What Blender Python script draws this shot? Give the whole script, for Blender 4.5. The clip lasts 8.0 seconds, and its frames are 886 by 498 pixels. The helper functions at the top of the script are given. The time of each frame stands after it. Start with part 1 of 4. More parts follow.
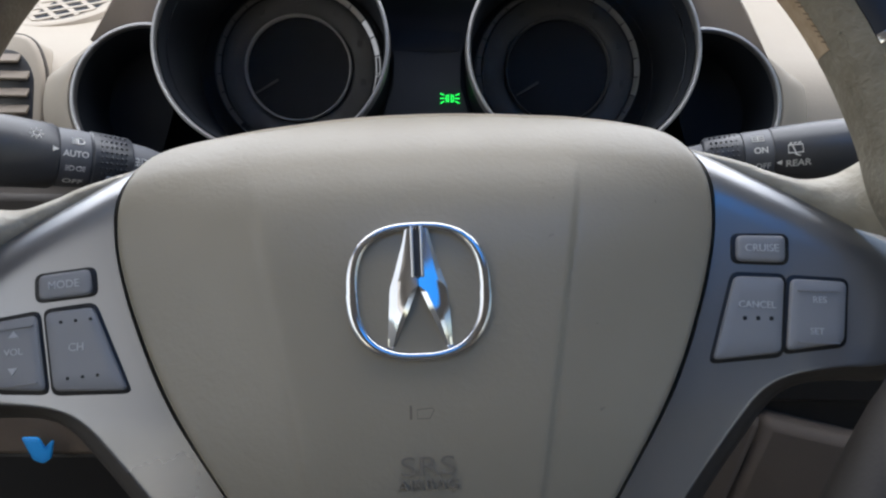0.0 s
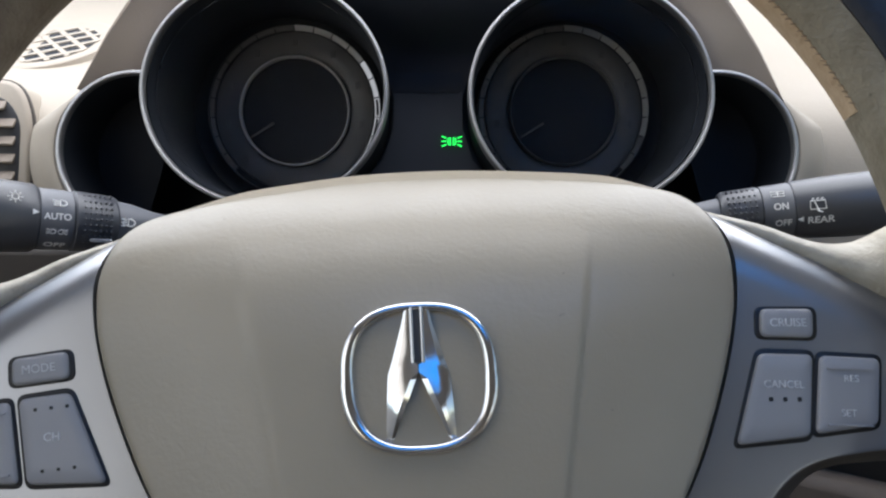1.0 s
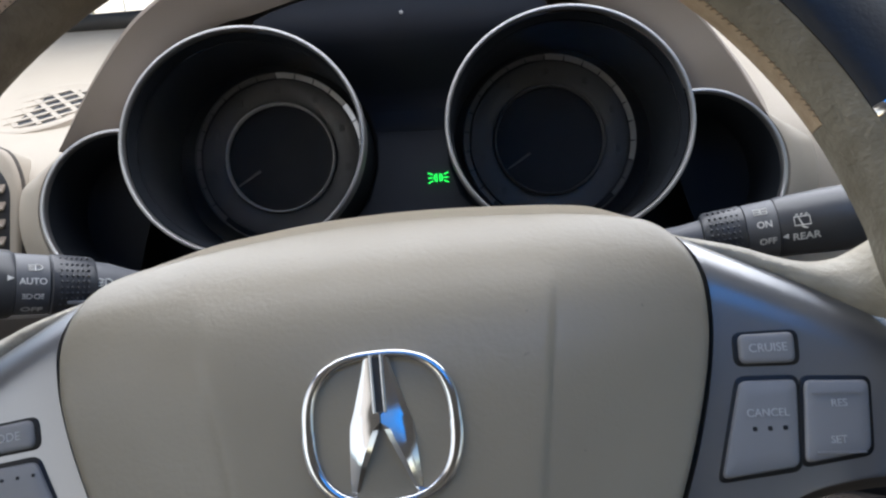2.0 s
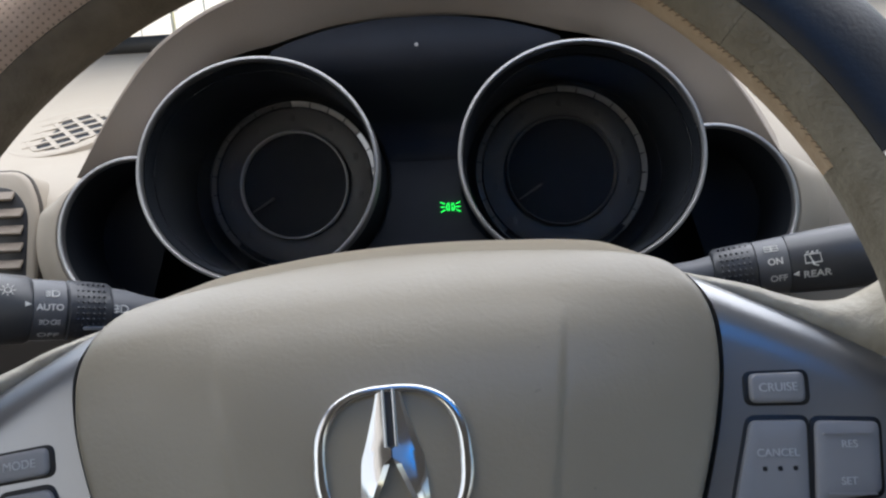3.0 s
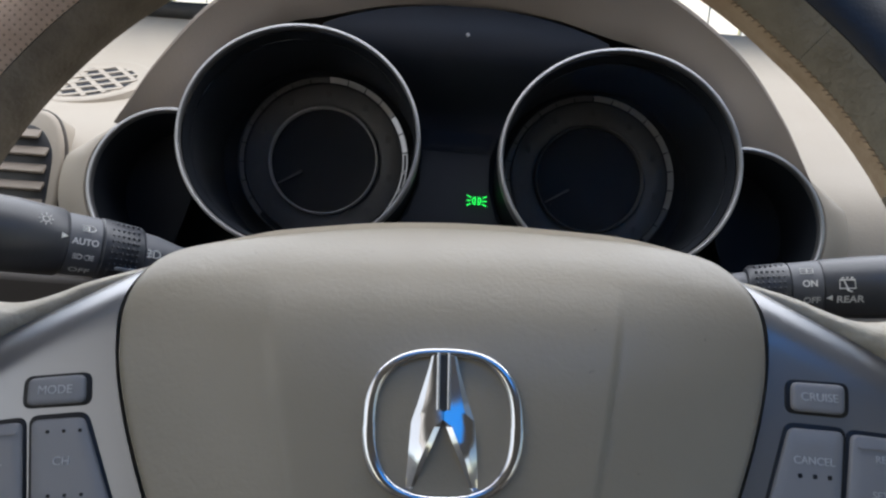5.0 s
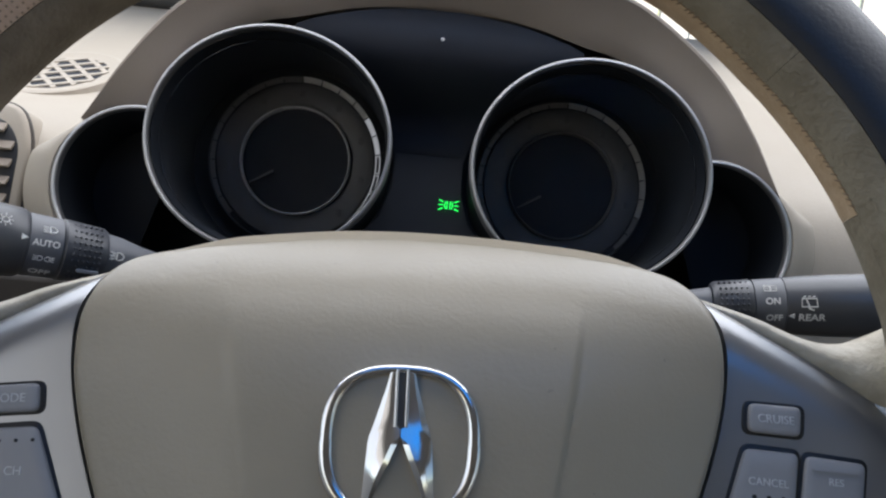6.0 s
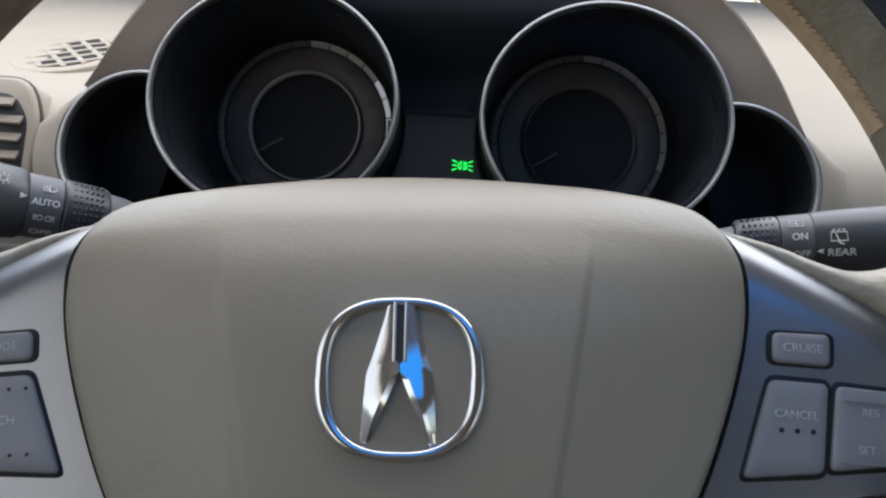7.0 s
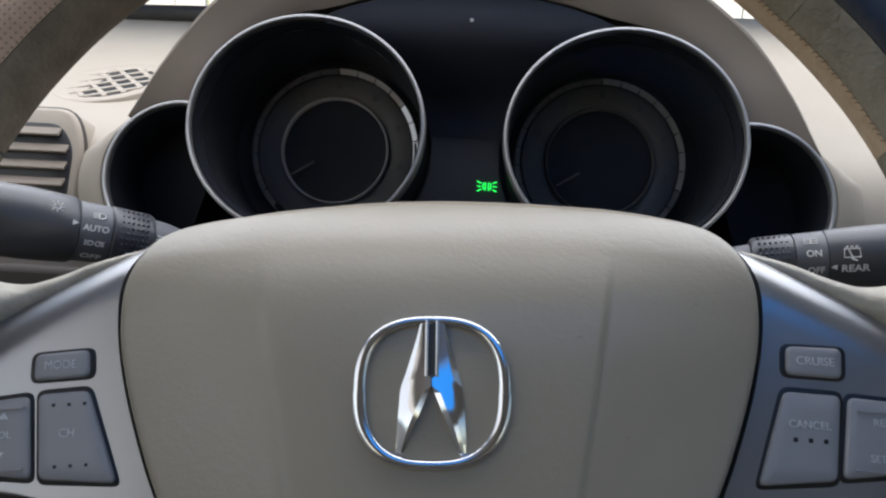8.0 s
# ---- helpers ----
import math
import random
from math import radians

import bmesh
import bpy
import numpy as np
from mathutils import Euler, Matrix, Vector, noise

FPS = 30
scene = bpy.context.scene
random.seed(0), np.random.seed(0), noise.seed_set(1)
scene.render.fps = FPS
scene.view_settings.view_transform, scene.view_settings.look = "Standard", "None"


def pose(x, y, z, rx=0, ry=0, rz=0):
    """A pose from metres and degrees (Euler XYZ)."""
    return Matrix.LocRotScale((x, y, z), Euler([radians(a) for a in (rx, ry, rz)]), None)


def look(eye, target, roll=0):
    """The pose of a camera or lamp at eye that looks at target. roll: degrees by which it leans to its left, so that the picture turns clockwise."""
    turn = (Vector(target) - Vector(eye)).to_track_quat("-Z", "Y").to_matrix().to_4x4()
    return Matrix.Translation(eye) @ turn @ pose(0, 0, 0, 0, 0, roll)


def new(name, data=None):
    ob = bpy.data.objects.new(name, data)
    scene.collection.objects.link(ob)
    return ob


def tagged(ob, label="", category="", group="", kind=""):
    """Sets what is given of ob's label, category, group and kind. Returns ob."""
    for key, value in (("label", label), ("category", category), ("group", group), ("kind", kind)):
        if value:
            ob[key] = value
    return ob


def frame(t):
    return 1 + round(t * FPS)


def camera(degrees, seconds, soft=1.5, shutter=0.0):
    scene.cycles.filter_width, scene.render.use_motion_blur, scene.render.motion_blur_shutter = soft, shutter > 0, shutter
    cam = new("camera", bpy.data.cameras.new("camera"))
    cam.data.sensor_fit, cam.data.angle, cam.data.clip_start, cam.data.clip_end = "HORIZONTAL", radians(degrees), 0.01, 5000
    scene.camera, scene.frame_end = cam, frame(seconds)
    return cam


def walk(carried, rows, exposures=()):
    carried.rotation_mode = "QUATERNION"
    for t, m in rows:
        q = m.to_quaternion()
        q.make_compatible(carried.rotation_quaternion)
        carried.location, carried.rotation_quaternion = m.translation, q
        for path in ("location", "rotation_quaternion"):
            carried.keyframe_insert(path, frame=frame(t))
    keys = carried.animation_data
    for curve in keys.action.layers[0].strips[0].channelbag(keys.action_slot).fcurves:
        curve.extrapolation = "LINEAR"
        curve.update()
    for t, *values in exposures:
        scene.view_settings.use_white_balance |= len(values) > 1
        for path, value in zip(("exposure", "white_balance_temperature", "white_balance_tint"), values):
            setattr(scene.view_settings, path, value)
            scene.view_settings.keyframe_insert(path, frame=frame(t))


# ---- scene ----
cam = camera(57.49, 8.0, soft=2.3)
PATH = [
    (0, (0.00453, 0.02514, 1.18895), (0.0397, 1.9132, 0.5301), 0.98),
    (0.5, (-0.00496, 0.04268, 1.19385), (0.0314, 1.9314, 0.5371), 1.09),
    (1, (0.00538, 0.05279, 1.20427), (0.0311, 1.9512, 0.5755), 0.46),
    (1.2, (0.02009, 0.05073, 1.20313), (0.0436, 1.9579, 0.6014), -0.90),
    (2.3, (0.03072, 0.06262, 1.20692), (-0.0305, 1.9865, 0.6638), -4.20),
    (2.5, (0.02839, 0.06277, 1.20804), (-0.0394, 1.9894, 0.6758), -4.13),
    (3, (0.02945, 0.05817, 1.21138), (-0.0378, 1.9929, 0.7092), -3.13),
    (3.5, (0.02519, 0.06107, 1.20941), (-0.0379, 2.0008, 0.7263), -1.81),
    (4, (0.00911, 0.06308, 1.20017), (-0.0384, 2.0047, 0.7229), 0.53),
    (4.5, (0.00037, 0.05573, 1.19756), (-0.0286, 1.9983, 0.7226), 2.46),
    (5.8, (-0.00837, 0.05114, 1.19234), (0.0482, 2.0005, 0.7489), 6.15),
    (6, (0.00070, 0.05554, 1.20391), (0.0618, 1.9964, 0.7249), 6.07),
    (6.3, (0.01134, 0.06301, 1.20512), (0.0750, 2.0051, 0.7317), 5.44),
    (6.5, (0.01667, 0.05794, 1.20290), (0.0753, 2.0003, 0.7300), 4.99),
    (7, (0.01501, 0.06307, 1.17948), (-0.0093, 2.0015, 0.6877), 3.46),
    (7.5, (0.01327, 0.06572, 1.17603), (-0.0361, 2.0012, 0.6745), 2.85),
    (8, (0.01354, 0.04635, 1.18590), (-0.0708, 1.9913, 0.7274), 2.47),
]
EXPOSURES = [(0.0, 0.5), (0.5, 0.68), (1.0, 0.8), (1.2, 0.76), (2.5, 0.5), (3.0, 0.38), (3.5, 0.3), (4.5, 0.26), (5.8, 0.34), (6.0, 0.38), (6.5, 0.48), (7.0, 0.37), (8.0, 0.36)]
walk(cam, [(t, look(eye, target, roll)) for t, eye, target, roll in PATH], EXPOSURES)


# ---- light: sky through the glass, lamps in the window openings ----
world = bpy.data.worlds.new("sky")
scene.world = world
world.use_nodes = True
wn = world.node_tree.nodes
sky = wn.new("ShaderNodeTexSky")
sky.sky_type = "NISHITA"
sky.sun_disc = False
sky.sun_elevation = radians(18)
sky.sun_rotation = radians(180)
wn["Background"].inputs["Strength"].default_value = 0.12
world.node_tree.links.new(sky.outputs["Color"], wn["Background"].inputs["Color"])

sun = new("sun", bpy.data.lights.new("sun", "SUN"))
sun.data.energy, sun.data.angle, sun.data.color = 2.5, radians(0.5), (1.0, 0.95, 0.87)
sun.matrix_world = look((0.0, -8.0, 2.6), (0, 0, 0))


def window_light(name, eye, target, sx, sy, watts, tint):
    lamp = new(name, bpy.data.lights.new(name, "AREA"))
    lamp.data.shape, lamp.data.size, lamp.data.size_y = "RECTANGLE", sx, sy
    lamp.data.energy, lamp.data.color = watts, tint
    lamp.matrix_world = look(eye, target)
    return lamp


window_light("windshield_light", (-0.04, 0.575, 1.437), (-0.04, 0.20, 0.545), 1.08, 0.50, 5.6, (0.94, 0.95, 1.0))
window_light("sunroof_light", (0.20, -0.19, 1.715), (0.20, -0.19, 0.7), 0.74, 0.44, 0.85, (0.03, 0.32, 1.0))
window_light("side_window_light", (-0.61, -0.1, 1.40), (0.2, 0.3, 1.1), 0.9, 0.40, 0.8, (1.0, 0.96, 0.90))
window_light("rear_door_window_light", (1.21, -1.2, 1.38), (0.0, -1.1, 1.45), 0.85, 0.40, 0.15, (1.0, 0.93, 0.86))


# ---- materials ----
def material(name, colour, rough=0.5, metal=0.0, grain=0.0, grain_size=600.0, mottle=0.12, mottle_size=18.0, dirt=(0.5, 0.45, 0.4), coat=0.0, spec=0.5):
    """A surface with mottling, fine grain relief and uneven gloss, by object coordinates in metres."""
    m = bpy.data.materials.new(name)
    m.use_nodes = True
    n, l = m.node_tree.nodes, m.node_tree.links
    b = n["Principled BSDF"]
    b.inputs["Metallic"].default_value = metal
    b.inputs["Coat Weight"].default_value = coat
    b.inputs["Specular IOR Level"].default_value = spec
    co = n.new("ShaderNodeTexCoord")
    big = n.new("ShaderNodeTexNoise")
    big.inputs["Scale"].default_value, big.inputs["Detail"].default_value = mottle_size, 6
    l.new(co.outputs["Object"], big.inputs["Vector"])
    fine = n.new("ShaderNodeTexNoise")
    fine.inputs["Scale"].default_value, fine.inputs["Detail"].default_value = grain_size, 3
    l.new(co.outputs["Object"], fine.inputs["Vector"])
    ramp = n.new("ShaderNodeMapRange")
    ramp.inputs["From Min"].default_value, ramp.inputs["From Max"].default_value = 0.35, 0.75
    ramp.inputs["To Min"].default_value, ramp.inputs["To Max"].default_value = 0.0, mottle
    l.new(big.outputs["Fac"], ramp.inputs["Value"])
    mix = n.new("ShaderNodeMix")
    mix.data_type = "RGBA"
    mix.inputs["A"].default_value = (*colour, 1)
    mix.inputs["B"].default_value = (*[c * d for c, d in zip(colour, dirt)], 1)
    l.new(ramp.outputs["Result"], mix.inputs["Factor"])
    l.new(mix.outputs["Result"], b.inputs["Base Color"])
    gloss = n.new("ShaderNodeMapRange")
    gloss.inputs["To Min"].default_value, gloss.inputs["To Max"].default_value = rough * 0.82, min(1.0, rough * 1.18)
    l.new(big.outputs["Fac"], gloss.inputs["Value"])
    l.new(gloss.outputs["Result"], b.inputs["Roughness"])
    if grain:
        bump = n.new("ShaderNodeBump")
        bump.inputs["Strength"].default_value, bump.inputs["Distance"].default_value = grain, 0.0006
        l.new(fine.outputs["Fac"], bump.inputs["Height"])
        l.new(bump.outputs["Normal"], b.inputs["Normal"])
    return m


def dotted(m, pitch, hole, depth_colour):
    """Adds round holes on a square grid along the surface's own coordinates (metres)."""
    n, l = m.node_tree.nodes, m.node_tree.links
    b = n["Principled BSDF"]
    uv = n.new("ShaderNodeUVMap")
    uv.uv_map = "metres"
    scaled = n.new("ShaderNodeVectorMath")
    scaled.operation = "SCALE"
    scaled.inputs["Scale"].default_value = 1.0 / pitch
    l.new(uv.outputs["UV"], scaled.inputs[0])
    part_of = n.new("ShaderNodeVectorMath")
    part_of.operation = "FRACTION"
    l.new(scaled.outputs["Vector"], part_of.inputs[0])
    away = n.new("ShaderNodeVectorMath")
    away.operation = "DISTANCE"
    away.inputs[1].default_value = (0.5, 0.5, 0)
    l.new(part_of.outputs["Vector"], away.inputs[0])
    edge = n.new("ShaderNodeMapRange")
    edge.inputs["From Min"].default_value, edge.inputs["From Max"].default_value = hole, hole * 1.6
    edge.inputs["To Min"].default_value, edge.inputs["To Max"].default_value = 1.0, 0.0
    l.new(away.outputs["Value"], edge.inputs["Value"])
    old = b.inputs["Base Color"].links[0].from_socket
    mix = n.new("ShaderNodeMix")
    mix.data_type = "RGBA"
    mix.inputs["B"].default_value = (*depth_colour, 1)
    l.new(old, mix.inputs["A"])
    l.new(edge.outputs["Result"], mix.inputs["Factor"])
    l.new(mix.outputs["Result"], b.inputs["Base Color"])
    return m


def glass(name, tint, rough=0.0):
    m = bpy.data.materials.new(name)
    m.use_nodes = True
    b = m.node_tree.nodes["Principled BSDF"]
    b.inputs["Base Color"].default_value = (*tint, 1)
    b.inputs["Transmission Weight"].default_value = 1.0
    b.inputs["Roughness"].default_value = rough
    b.inputs["IOR"].default_value = 1.02
    return m


def glowing(name, colour, strength):
    m = bpy.data.materials.new(name)
    m.use_nodes = True
    b = m.node_tree.nodes["Principled BSDF"]
    b.inputs["Base Color"].default_value = (*[c * 0.2 for c in colour], 1)
    b.inputs["Emission Color"].default_value = (*colour, 1)
    b.inputs["Emission Strength"].default_value = strength
    return m


PAD = material("tan_pad_vinyl", (0.332, 0.286, 0.214), 0.38, grain=0.15, grain_size=620, mottle=0.18, mottle_size=22, dirt=(0.72, 0.70, 0.66))
CREAM = material("cream_dash_vinyl", (0.315, 0.277, 0.226), 0.62, grain=0.25, grain_size=700, mottle=0.12, dirt=(0.8, 0.77, 0.72))
HOODM = material("beige_hood_vinyl", (0.31, 0.264, 0.224), 0.62, grain=0.25, grain_size=700, mottle=0.15, dirt=(0.8, 0.77, 0.72))
SLAT = material("brown_beige_slat", (0.21, 0.175, 0.14), 0.6, grain=0.2, mottle=0.2)
SILVER = material("satin_silver_paint", (0.33, 0.333, 0.345), 0.29, metal=0.7, mottle=0.12, dirt=(0.8, 0.8, 0.8))
BUTTON = material("grey_button_plastic", (0.31, 0.305, 0.31), 0.45, grain=0.1, grain_size=2000, mottle=0.2, dirt=(0.8, 0.8, 0.8))
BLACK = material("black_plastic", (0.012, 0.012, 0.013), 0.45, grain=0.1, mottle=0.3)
STALK = material("charcoal_stalk_plastic", (0.062, 0.065, 0.074), 0.34, grain=0.15, grain_size=1800, mottle=0.3, dirt=(0.7, 0.7, 0.7))
GREYRING = material("grey_stalk_ring", (0.115, 0.12, 0.133), 0.5, grain=0.12, grain_size=1800, mottle=0.2, dirt=(0.8, 0.8, 0.8))
CHROME = material("chrome", (0.74, 0.74, 0.76), 0.13, metal=1.0, mottle=0.1, dirt=(0.85, 0.85, 0.85))
BEZEL = material("satin_chrome_bezel", (0.40, 0.395, 0.40), 0.44, metal=0.9, mottle=0.1, dirt=(0.8, 0.8, 0.8))
DIAL = material("black_gauge_face", (0.017, 0.020, 0.027), 0.5, mottle=0.3, spec=0.12)
WELL = material("black_gauge_well", (0.018, 0.0215, 0.028), 0.6, mottle=0.3, spec=0.12)
SMOKE = material("smoked_display_panel", (0.029, 0.035, 0.050), 0.6, mottle=0.3, spec=0.4)
RINGGREY = material("grey_dial_band", (0.027, 0.031, 0.038), 0.45, metal=0.0, mottle=0.3)
# Dial print in four strengths; the brightest glows in place of caught light
TICK = glowing("catchlight_dial_segment", (0.9, 0.93, 1.0), 0.22)
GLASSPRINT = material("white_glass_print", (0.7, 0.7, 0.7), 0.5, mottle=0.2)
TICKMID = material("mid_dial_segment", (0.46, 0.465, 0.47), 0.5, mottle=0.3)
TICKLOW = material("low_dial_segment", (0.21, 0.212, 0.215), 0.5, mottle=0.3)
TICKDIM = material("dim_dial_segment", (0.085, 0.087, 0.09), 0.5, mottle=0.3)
WHITE = material("white_print", (0.78, 0.78, 0.76), 0.6, mottle=0.2, dirt=(0.8, 0.8, 0.8))
PALE = material("pale_grey_print", (0.60, 0.60, 0.61), 0.6, mottle=0.2, dirt=(0.8, 0.8, 0.8))
EMBOSS = material("dark_moulded_print", (0.20, 0.17, 0.132), 0.7, mottle=0.2)
LEATHER = material("worn_olive_leather", (0.22, 0.196, 0.148), 0.6, grain=0.9, grain_size=420, mottle=0.75, mottle_size=70, dirt=(0.55, 0.5, 0.42))
LEATHER_DARK = material("dark_brown_leather", (0.195, 0.158, 0.115), 0.65, grain=0.9, grain_size=420, mottle=0.7, mottle_size=80, dirt=(0.5, 0.46, 0.4))
WRAP = material("cream_wrap_leather", (0.46, 0.42, 0.34), 0.5, grain=0.9, grain_size=300, mottle=0.5, mottle_size=90, dirt=(0.6, 0.56, 0.5))
TAN = dotted(material("perforated_tan_leather", (0.50, 0.355, 0.255), 0.6, grain=0.6, grain_size=420, mottle=0.4, mottle_size=60, dirt=(0.65, 0.6, 0.55)), 0.0026, 0.14, (0.22, 0.155, 0.105))
STRIP = material("tan_lacing_leather", (0.44, 0.33, 0.22), 0.65, grain=0.8, grain_size=500, mottle=0.5, mottle_size=120, dirt=(0.6, 0.52, 0.42))
BLACKLEATHER = material("black_grip_leather", (0.011, 0.012, 0.016), 0.5, grain=0.3, grain_size=500, mottle=0.3)
THREAD = material("brown_thread", (0.22, 0.16, 0.105), 0.8, mottle=0.4)
GREEN = glowing("green_indicator_light", (0.02, 1.0, 0.12), 1.7)
BLUE = material("bright_blue", (0.02, 0.36, 0.95), 0.35, mottle=0.2)
BROWNTRIM = material("brown_lower_trim", (0.15, 0.118, 0.094), 0.7, grain=0.3, mottle=0.3)
NEEDLE = material("pale_needle_paint", (0.07, 0.07, 0.075), 0.5, mottle=0.2)
# Brown-grey: the shade under the silver spokes, put into the colour
SHELL = material("shade_brown_shell", (0.085, 0.076, 0.068), 0.5, grain=0.15, mottle=0.3)
DARKTRIM = material("dark_brown_trim", (0.045, 0.038, 0.032), 0.6, grain=0.2, mottle=0.3)
FABRIC = material("beige_headliner", (0.66, 0.62, 0.55), 0.9, grain=0.4, grain_size=900, mottle=0.15, dirt=(0.85, 0.83, 0.8))
CARPET = material("beige_carpet", (0.26, 0.22, 0.17), 0.95, grain=0.9, grain_size=900, mottle=0.4)
WINDOW = glass("window_glass", (0.97, 0.985, 0.98))
TINTED = glass("tinted_roof_glass", (0.06, 0.22, 0.45))
LENS = glass("clear_acrylic_lens", (1.0, 1.0, 1.0))
LENS.node_tree.nodes["Principled BSDF"].inputs["IOR"].default_value = 1.06
RUBBER = material("black_rubber", (0.02, 0.02, 0.02), 0.7, mottle=0.3)
ASPHALT = material("asphalt", (0.055, 0.055, 0.056), 0.9, grain=0.8, grain_size=120, mottle=0.5, mottle_size=3)
PALEWALL = material("white_ribbed_metal", (0.82, 0.83, 0.84), 0.5, mottle=0.25, mottle_size=4, dirt=(0.75, 0.75, 0.75))


def scuffed(m, size, amount, colour):
    """Adds sparse small scuffs and specks."""
    n, l = m.node_tree.nodes, m.node_tree.links
    b = n["Principled BSDF"]
    co = n.new("ShaderNodeTexCoord")
    spots = n.new("ShaderNodeTexNoise")
    spots.inputs["Scale"].default_value, spots.inputs["Detail"].default_value = size, 2
    l.new(co.outputs["Object"], spots.inputs["Vector"])
    cut = n.new("ShaderNodeMapRange")
    cut.inputs["From Min"].default_value, cut.inputs["From Max"].default_value = 0.745, 0.80
    cut.inputs["To Min"].default_value, cut.inputs["To Max"].default_value = 0.0, amount
    l.new(spots.outputs["Fac"], cut.inputs["Value"])
    old = b.inputs["Base Color"].links[0].from_socket
    mix = n.new("ShaderNodeMix")
    mix.data_type = "RGBA"
    mix.inputs["B"].default_value = (*colour, 1)
    l.new(old, mix.inputs["A"])
    l.new(cut.outputs["Result"], mix.inputs["Factor"])
    l.new(mix.outputs["Result"], b.inputs["Base Color"])
    return m


def wrinkled(m, size, strength):
    """Adds broad soft leather creases under the fine grain."""
    n, l = m.node_tree.nodes, m.node_tree.links
    b = n["Principled BSDF"]
    co = n.new("ShaderNodeTexCoord")
    crease = n.new("ShaderNodeTexNoise")
    crease.inputs["Scale"].default_value, crease.inputs["Detail"].default_value, crease.inputs["Distortion"].default_value = size, 4, 1.2
    l.new(co.outputs["Object"], crease.inputs["Vector"])
    bump = n.new("ShaderNodeBump")
    bump.inputs["Strength"].default_value, bump.inputs["Distance"].default_value = strength, 0.0012
    l.new(crease.outputs["Fac"], bump.inputs["Height"])
    l.new(b.inputs["Normal"].links[0].from_socket, bump.inputs["Normal"])
    l.new(bump.outputs["Normal"], b.inputs["Normal"])
    return m


wrinkled(PAD, 130, 0.11)
wrinkled(WRAP, 160, 0.5)
wrinkled(LEATHER, 140, 0.5)
scuffed(PAD, 170, 0.6, (0.16, 0.14, 0.115))
scuffed(LEATHER, 260, 0.7, (0.07, 0.06, 0.045))


# ---- builders ----
def mm(*p):
    return Vector([c / 1000 for c in p])


def part(name, bm, mat, parent=None, label="", smooth=True, bevel=0.0):
    """Links a bmesh as one mesh object under a thing or a part."""
    me = bpy.data.meshes.new(name)
    bmesh.ops.recalc_face_normals(bm, faces=bm.faces)
    bm.to_mesh(me)
    bm.free()
    me.materials.append(mat)
    if smooth:
        me.shade_smooth()
        me.set_sharp_from_angle(angle=radians(42))
    ob = new(name, me)
    if parent is not None:
        ob.parent = parent
    if label:
        tagged(ob, label)
    if bevel:
        b = ob.modifiers.new("bevel", "BEVEL")
        b.width, b.segments, b.limit_method, b.angle_limit = bevel, 2, "ANGLE", radians(40)
    return ob


def thing(name, matrix, label, category, group="", kind=""):
    ob = new(name)
    ob.empty_display_size = 0.05
    ob.matrix_world = matrix
    return tagged(ob, label, category, group, kind)


def tilted(x, y, z, tilt, spin=0.0):
    """A frame whose x runs right, y up along a face that leans back by tilt degrees, z towards the driver."""
    a = radians(tilt)
    m = Matrix(((1, 0, 0, x), (0, math.sin(a), -math.cos(a), y), (0, math.cos(a), math.sin(a), z), (0, 0, 0, 1)))
    return m @ Matrix.Rotation(radians(spin), 4, "Z")


def sheet(bm, rows, wrap_i=False, wrap_j=False, uv=None):
    """A grid of quads through rows of points."""
    vs = [[bm.verts.new(p) for p in row] for row in rows]
    ni, nj = len(vs), len(vs[0])
    lay = bm.loops.layers.uv.new("metres") if uv else None
    for i in range(ni if wrap_i else ni - 1):
        for j in range(nj if wrap_j else nj - 1):
            q = [(i, j), (i + 1, j), (i + 1, j + 1), (i, j + 1)]
            f = bm.faces.new([vs[a % ni][b % nj] for a, b in q])
            if lay:
                for lo, (a, b) in zip(f.loops, q):
                    lo[lay].uv = (a * uv[0], b * uv[1])
    return vs


def curve(points, n, closed=False):
    """n points spaced evenly by length along a Catmull-Rom curve through the points."""
    p = [Vector(c) for c in points]
    k = len(p)
    fine = []
    for i in range(k if closed else k - 1):
        a, b, c, d = [p[(i + o) % k] if closed else p[min(max(i + o, 0), k - 1)] for o in (-1, 0, 1, 2)]
        for s in range(24):
            t = s / 24
            fine.append(0.5 * ((2 * b) + (c - a) * t + (2 * a - 5 * b + 4 * c - d) * t * t + (3 * b - 3 * c + d - a) * t ** 3))
    fine.append(p[0].copy() if closed else p[-1].copy())
    run = [0.0]
    for a, b in zip(fine, fine[1:]):
        run.append(run[-1] + (b - a).length)
    out, i = [], 0
    count = n if closed else n - 1
    for s in range(n):
        want = run[-1] * s / count
        while i < len(run) - 2 and run[i + 1] < want:
            i += 1
        gap = run[i + 1] - run[i]
        out.append(fine[i].lerp(fine[i + 1], (want - run[i]) / gap if gap else 0))
    return out


def rounded(points, radius, seg=4):
    """A polygon's outline with rounded corners."""
    out, k = [], len(points)
    p = [Vector(c) for c in points]
    for i in range(k):
        a, b, c = p[i - 1], p[i], p[(i + 1) % k]
        ta, tc = (a - b).normalized(), (c - b).normalized()
        r = min(radius, (a - b).length * 0.45, (c - b).length * 0.45)
        s, e = b + ta * r, b + tc * r
        for j in range(seg + 1):
            t = j / seg
            out.append(s * (1 - t) ** 2 + b * 2 * t * (1 - t) + e * t * t)
    return out


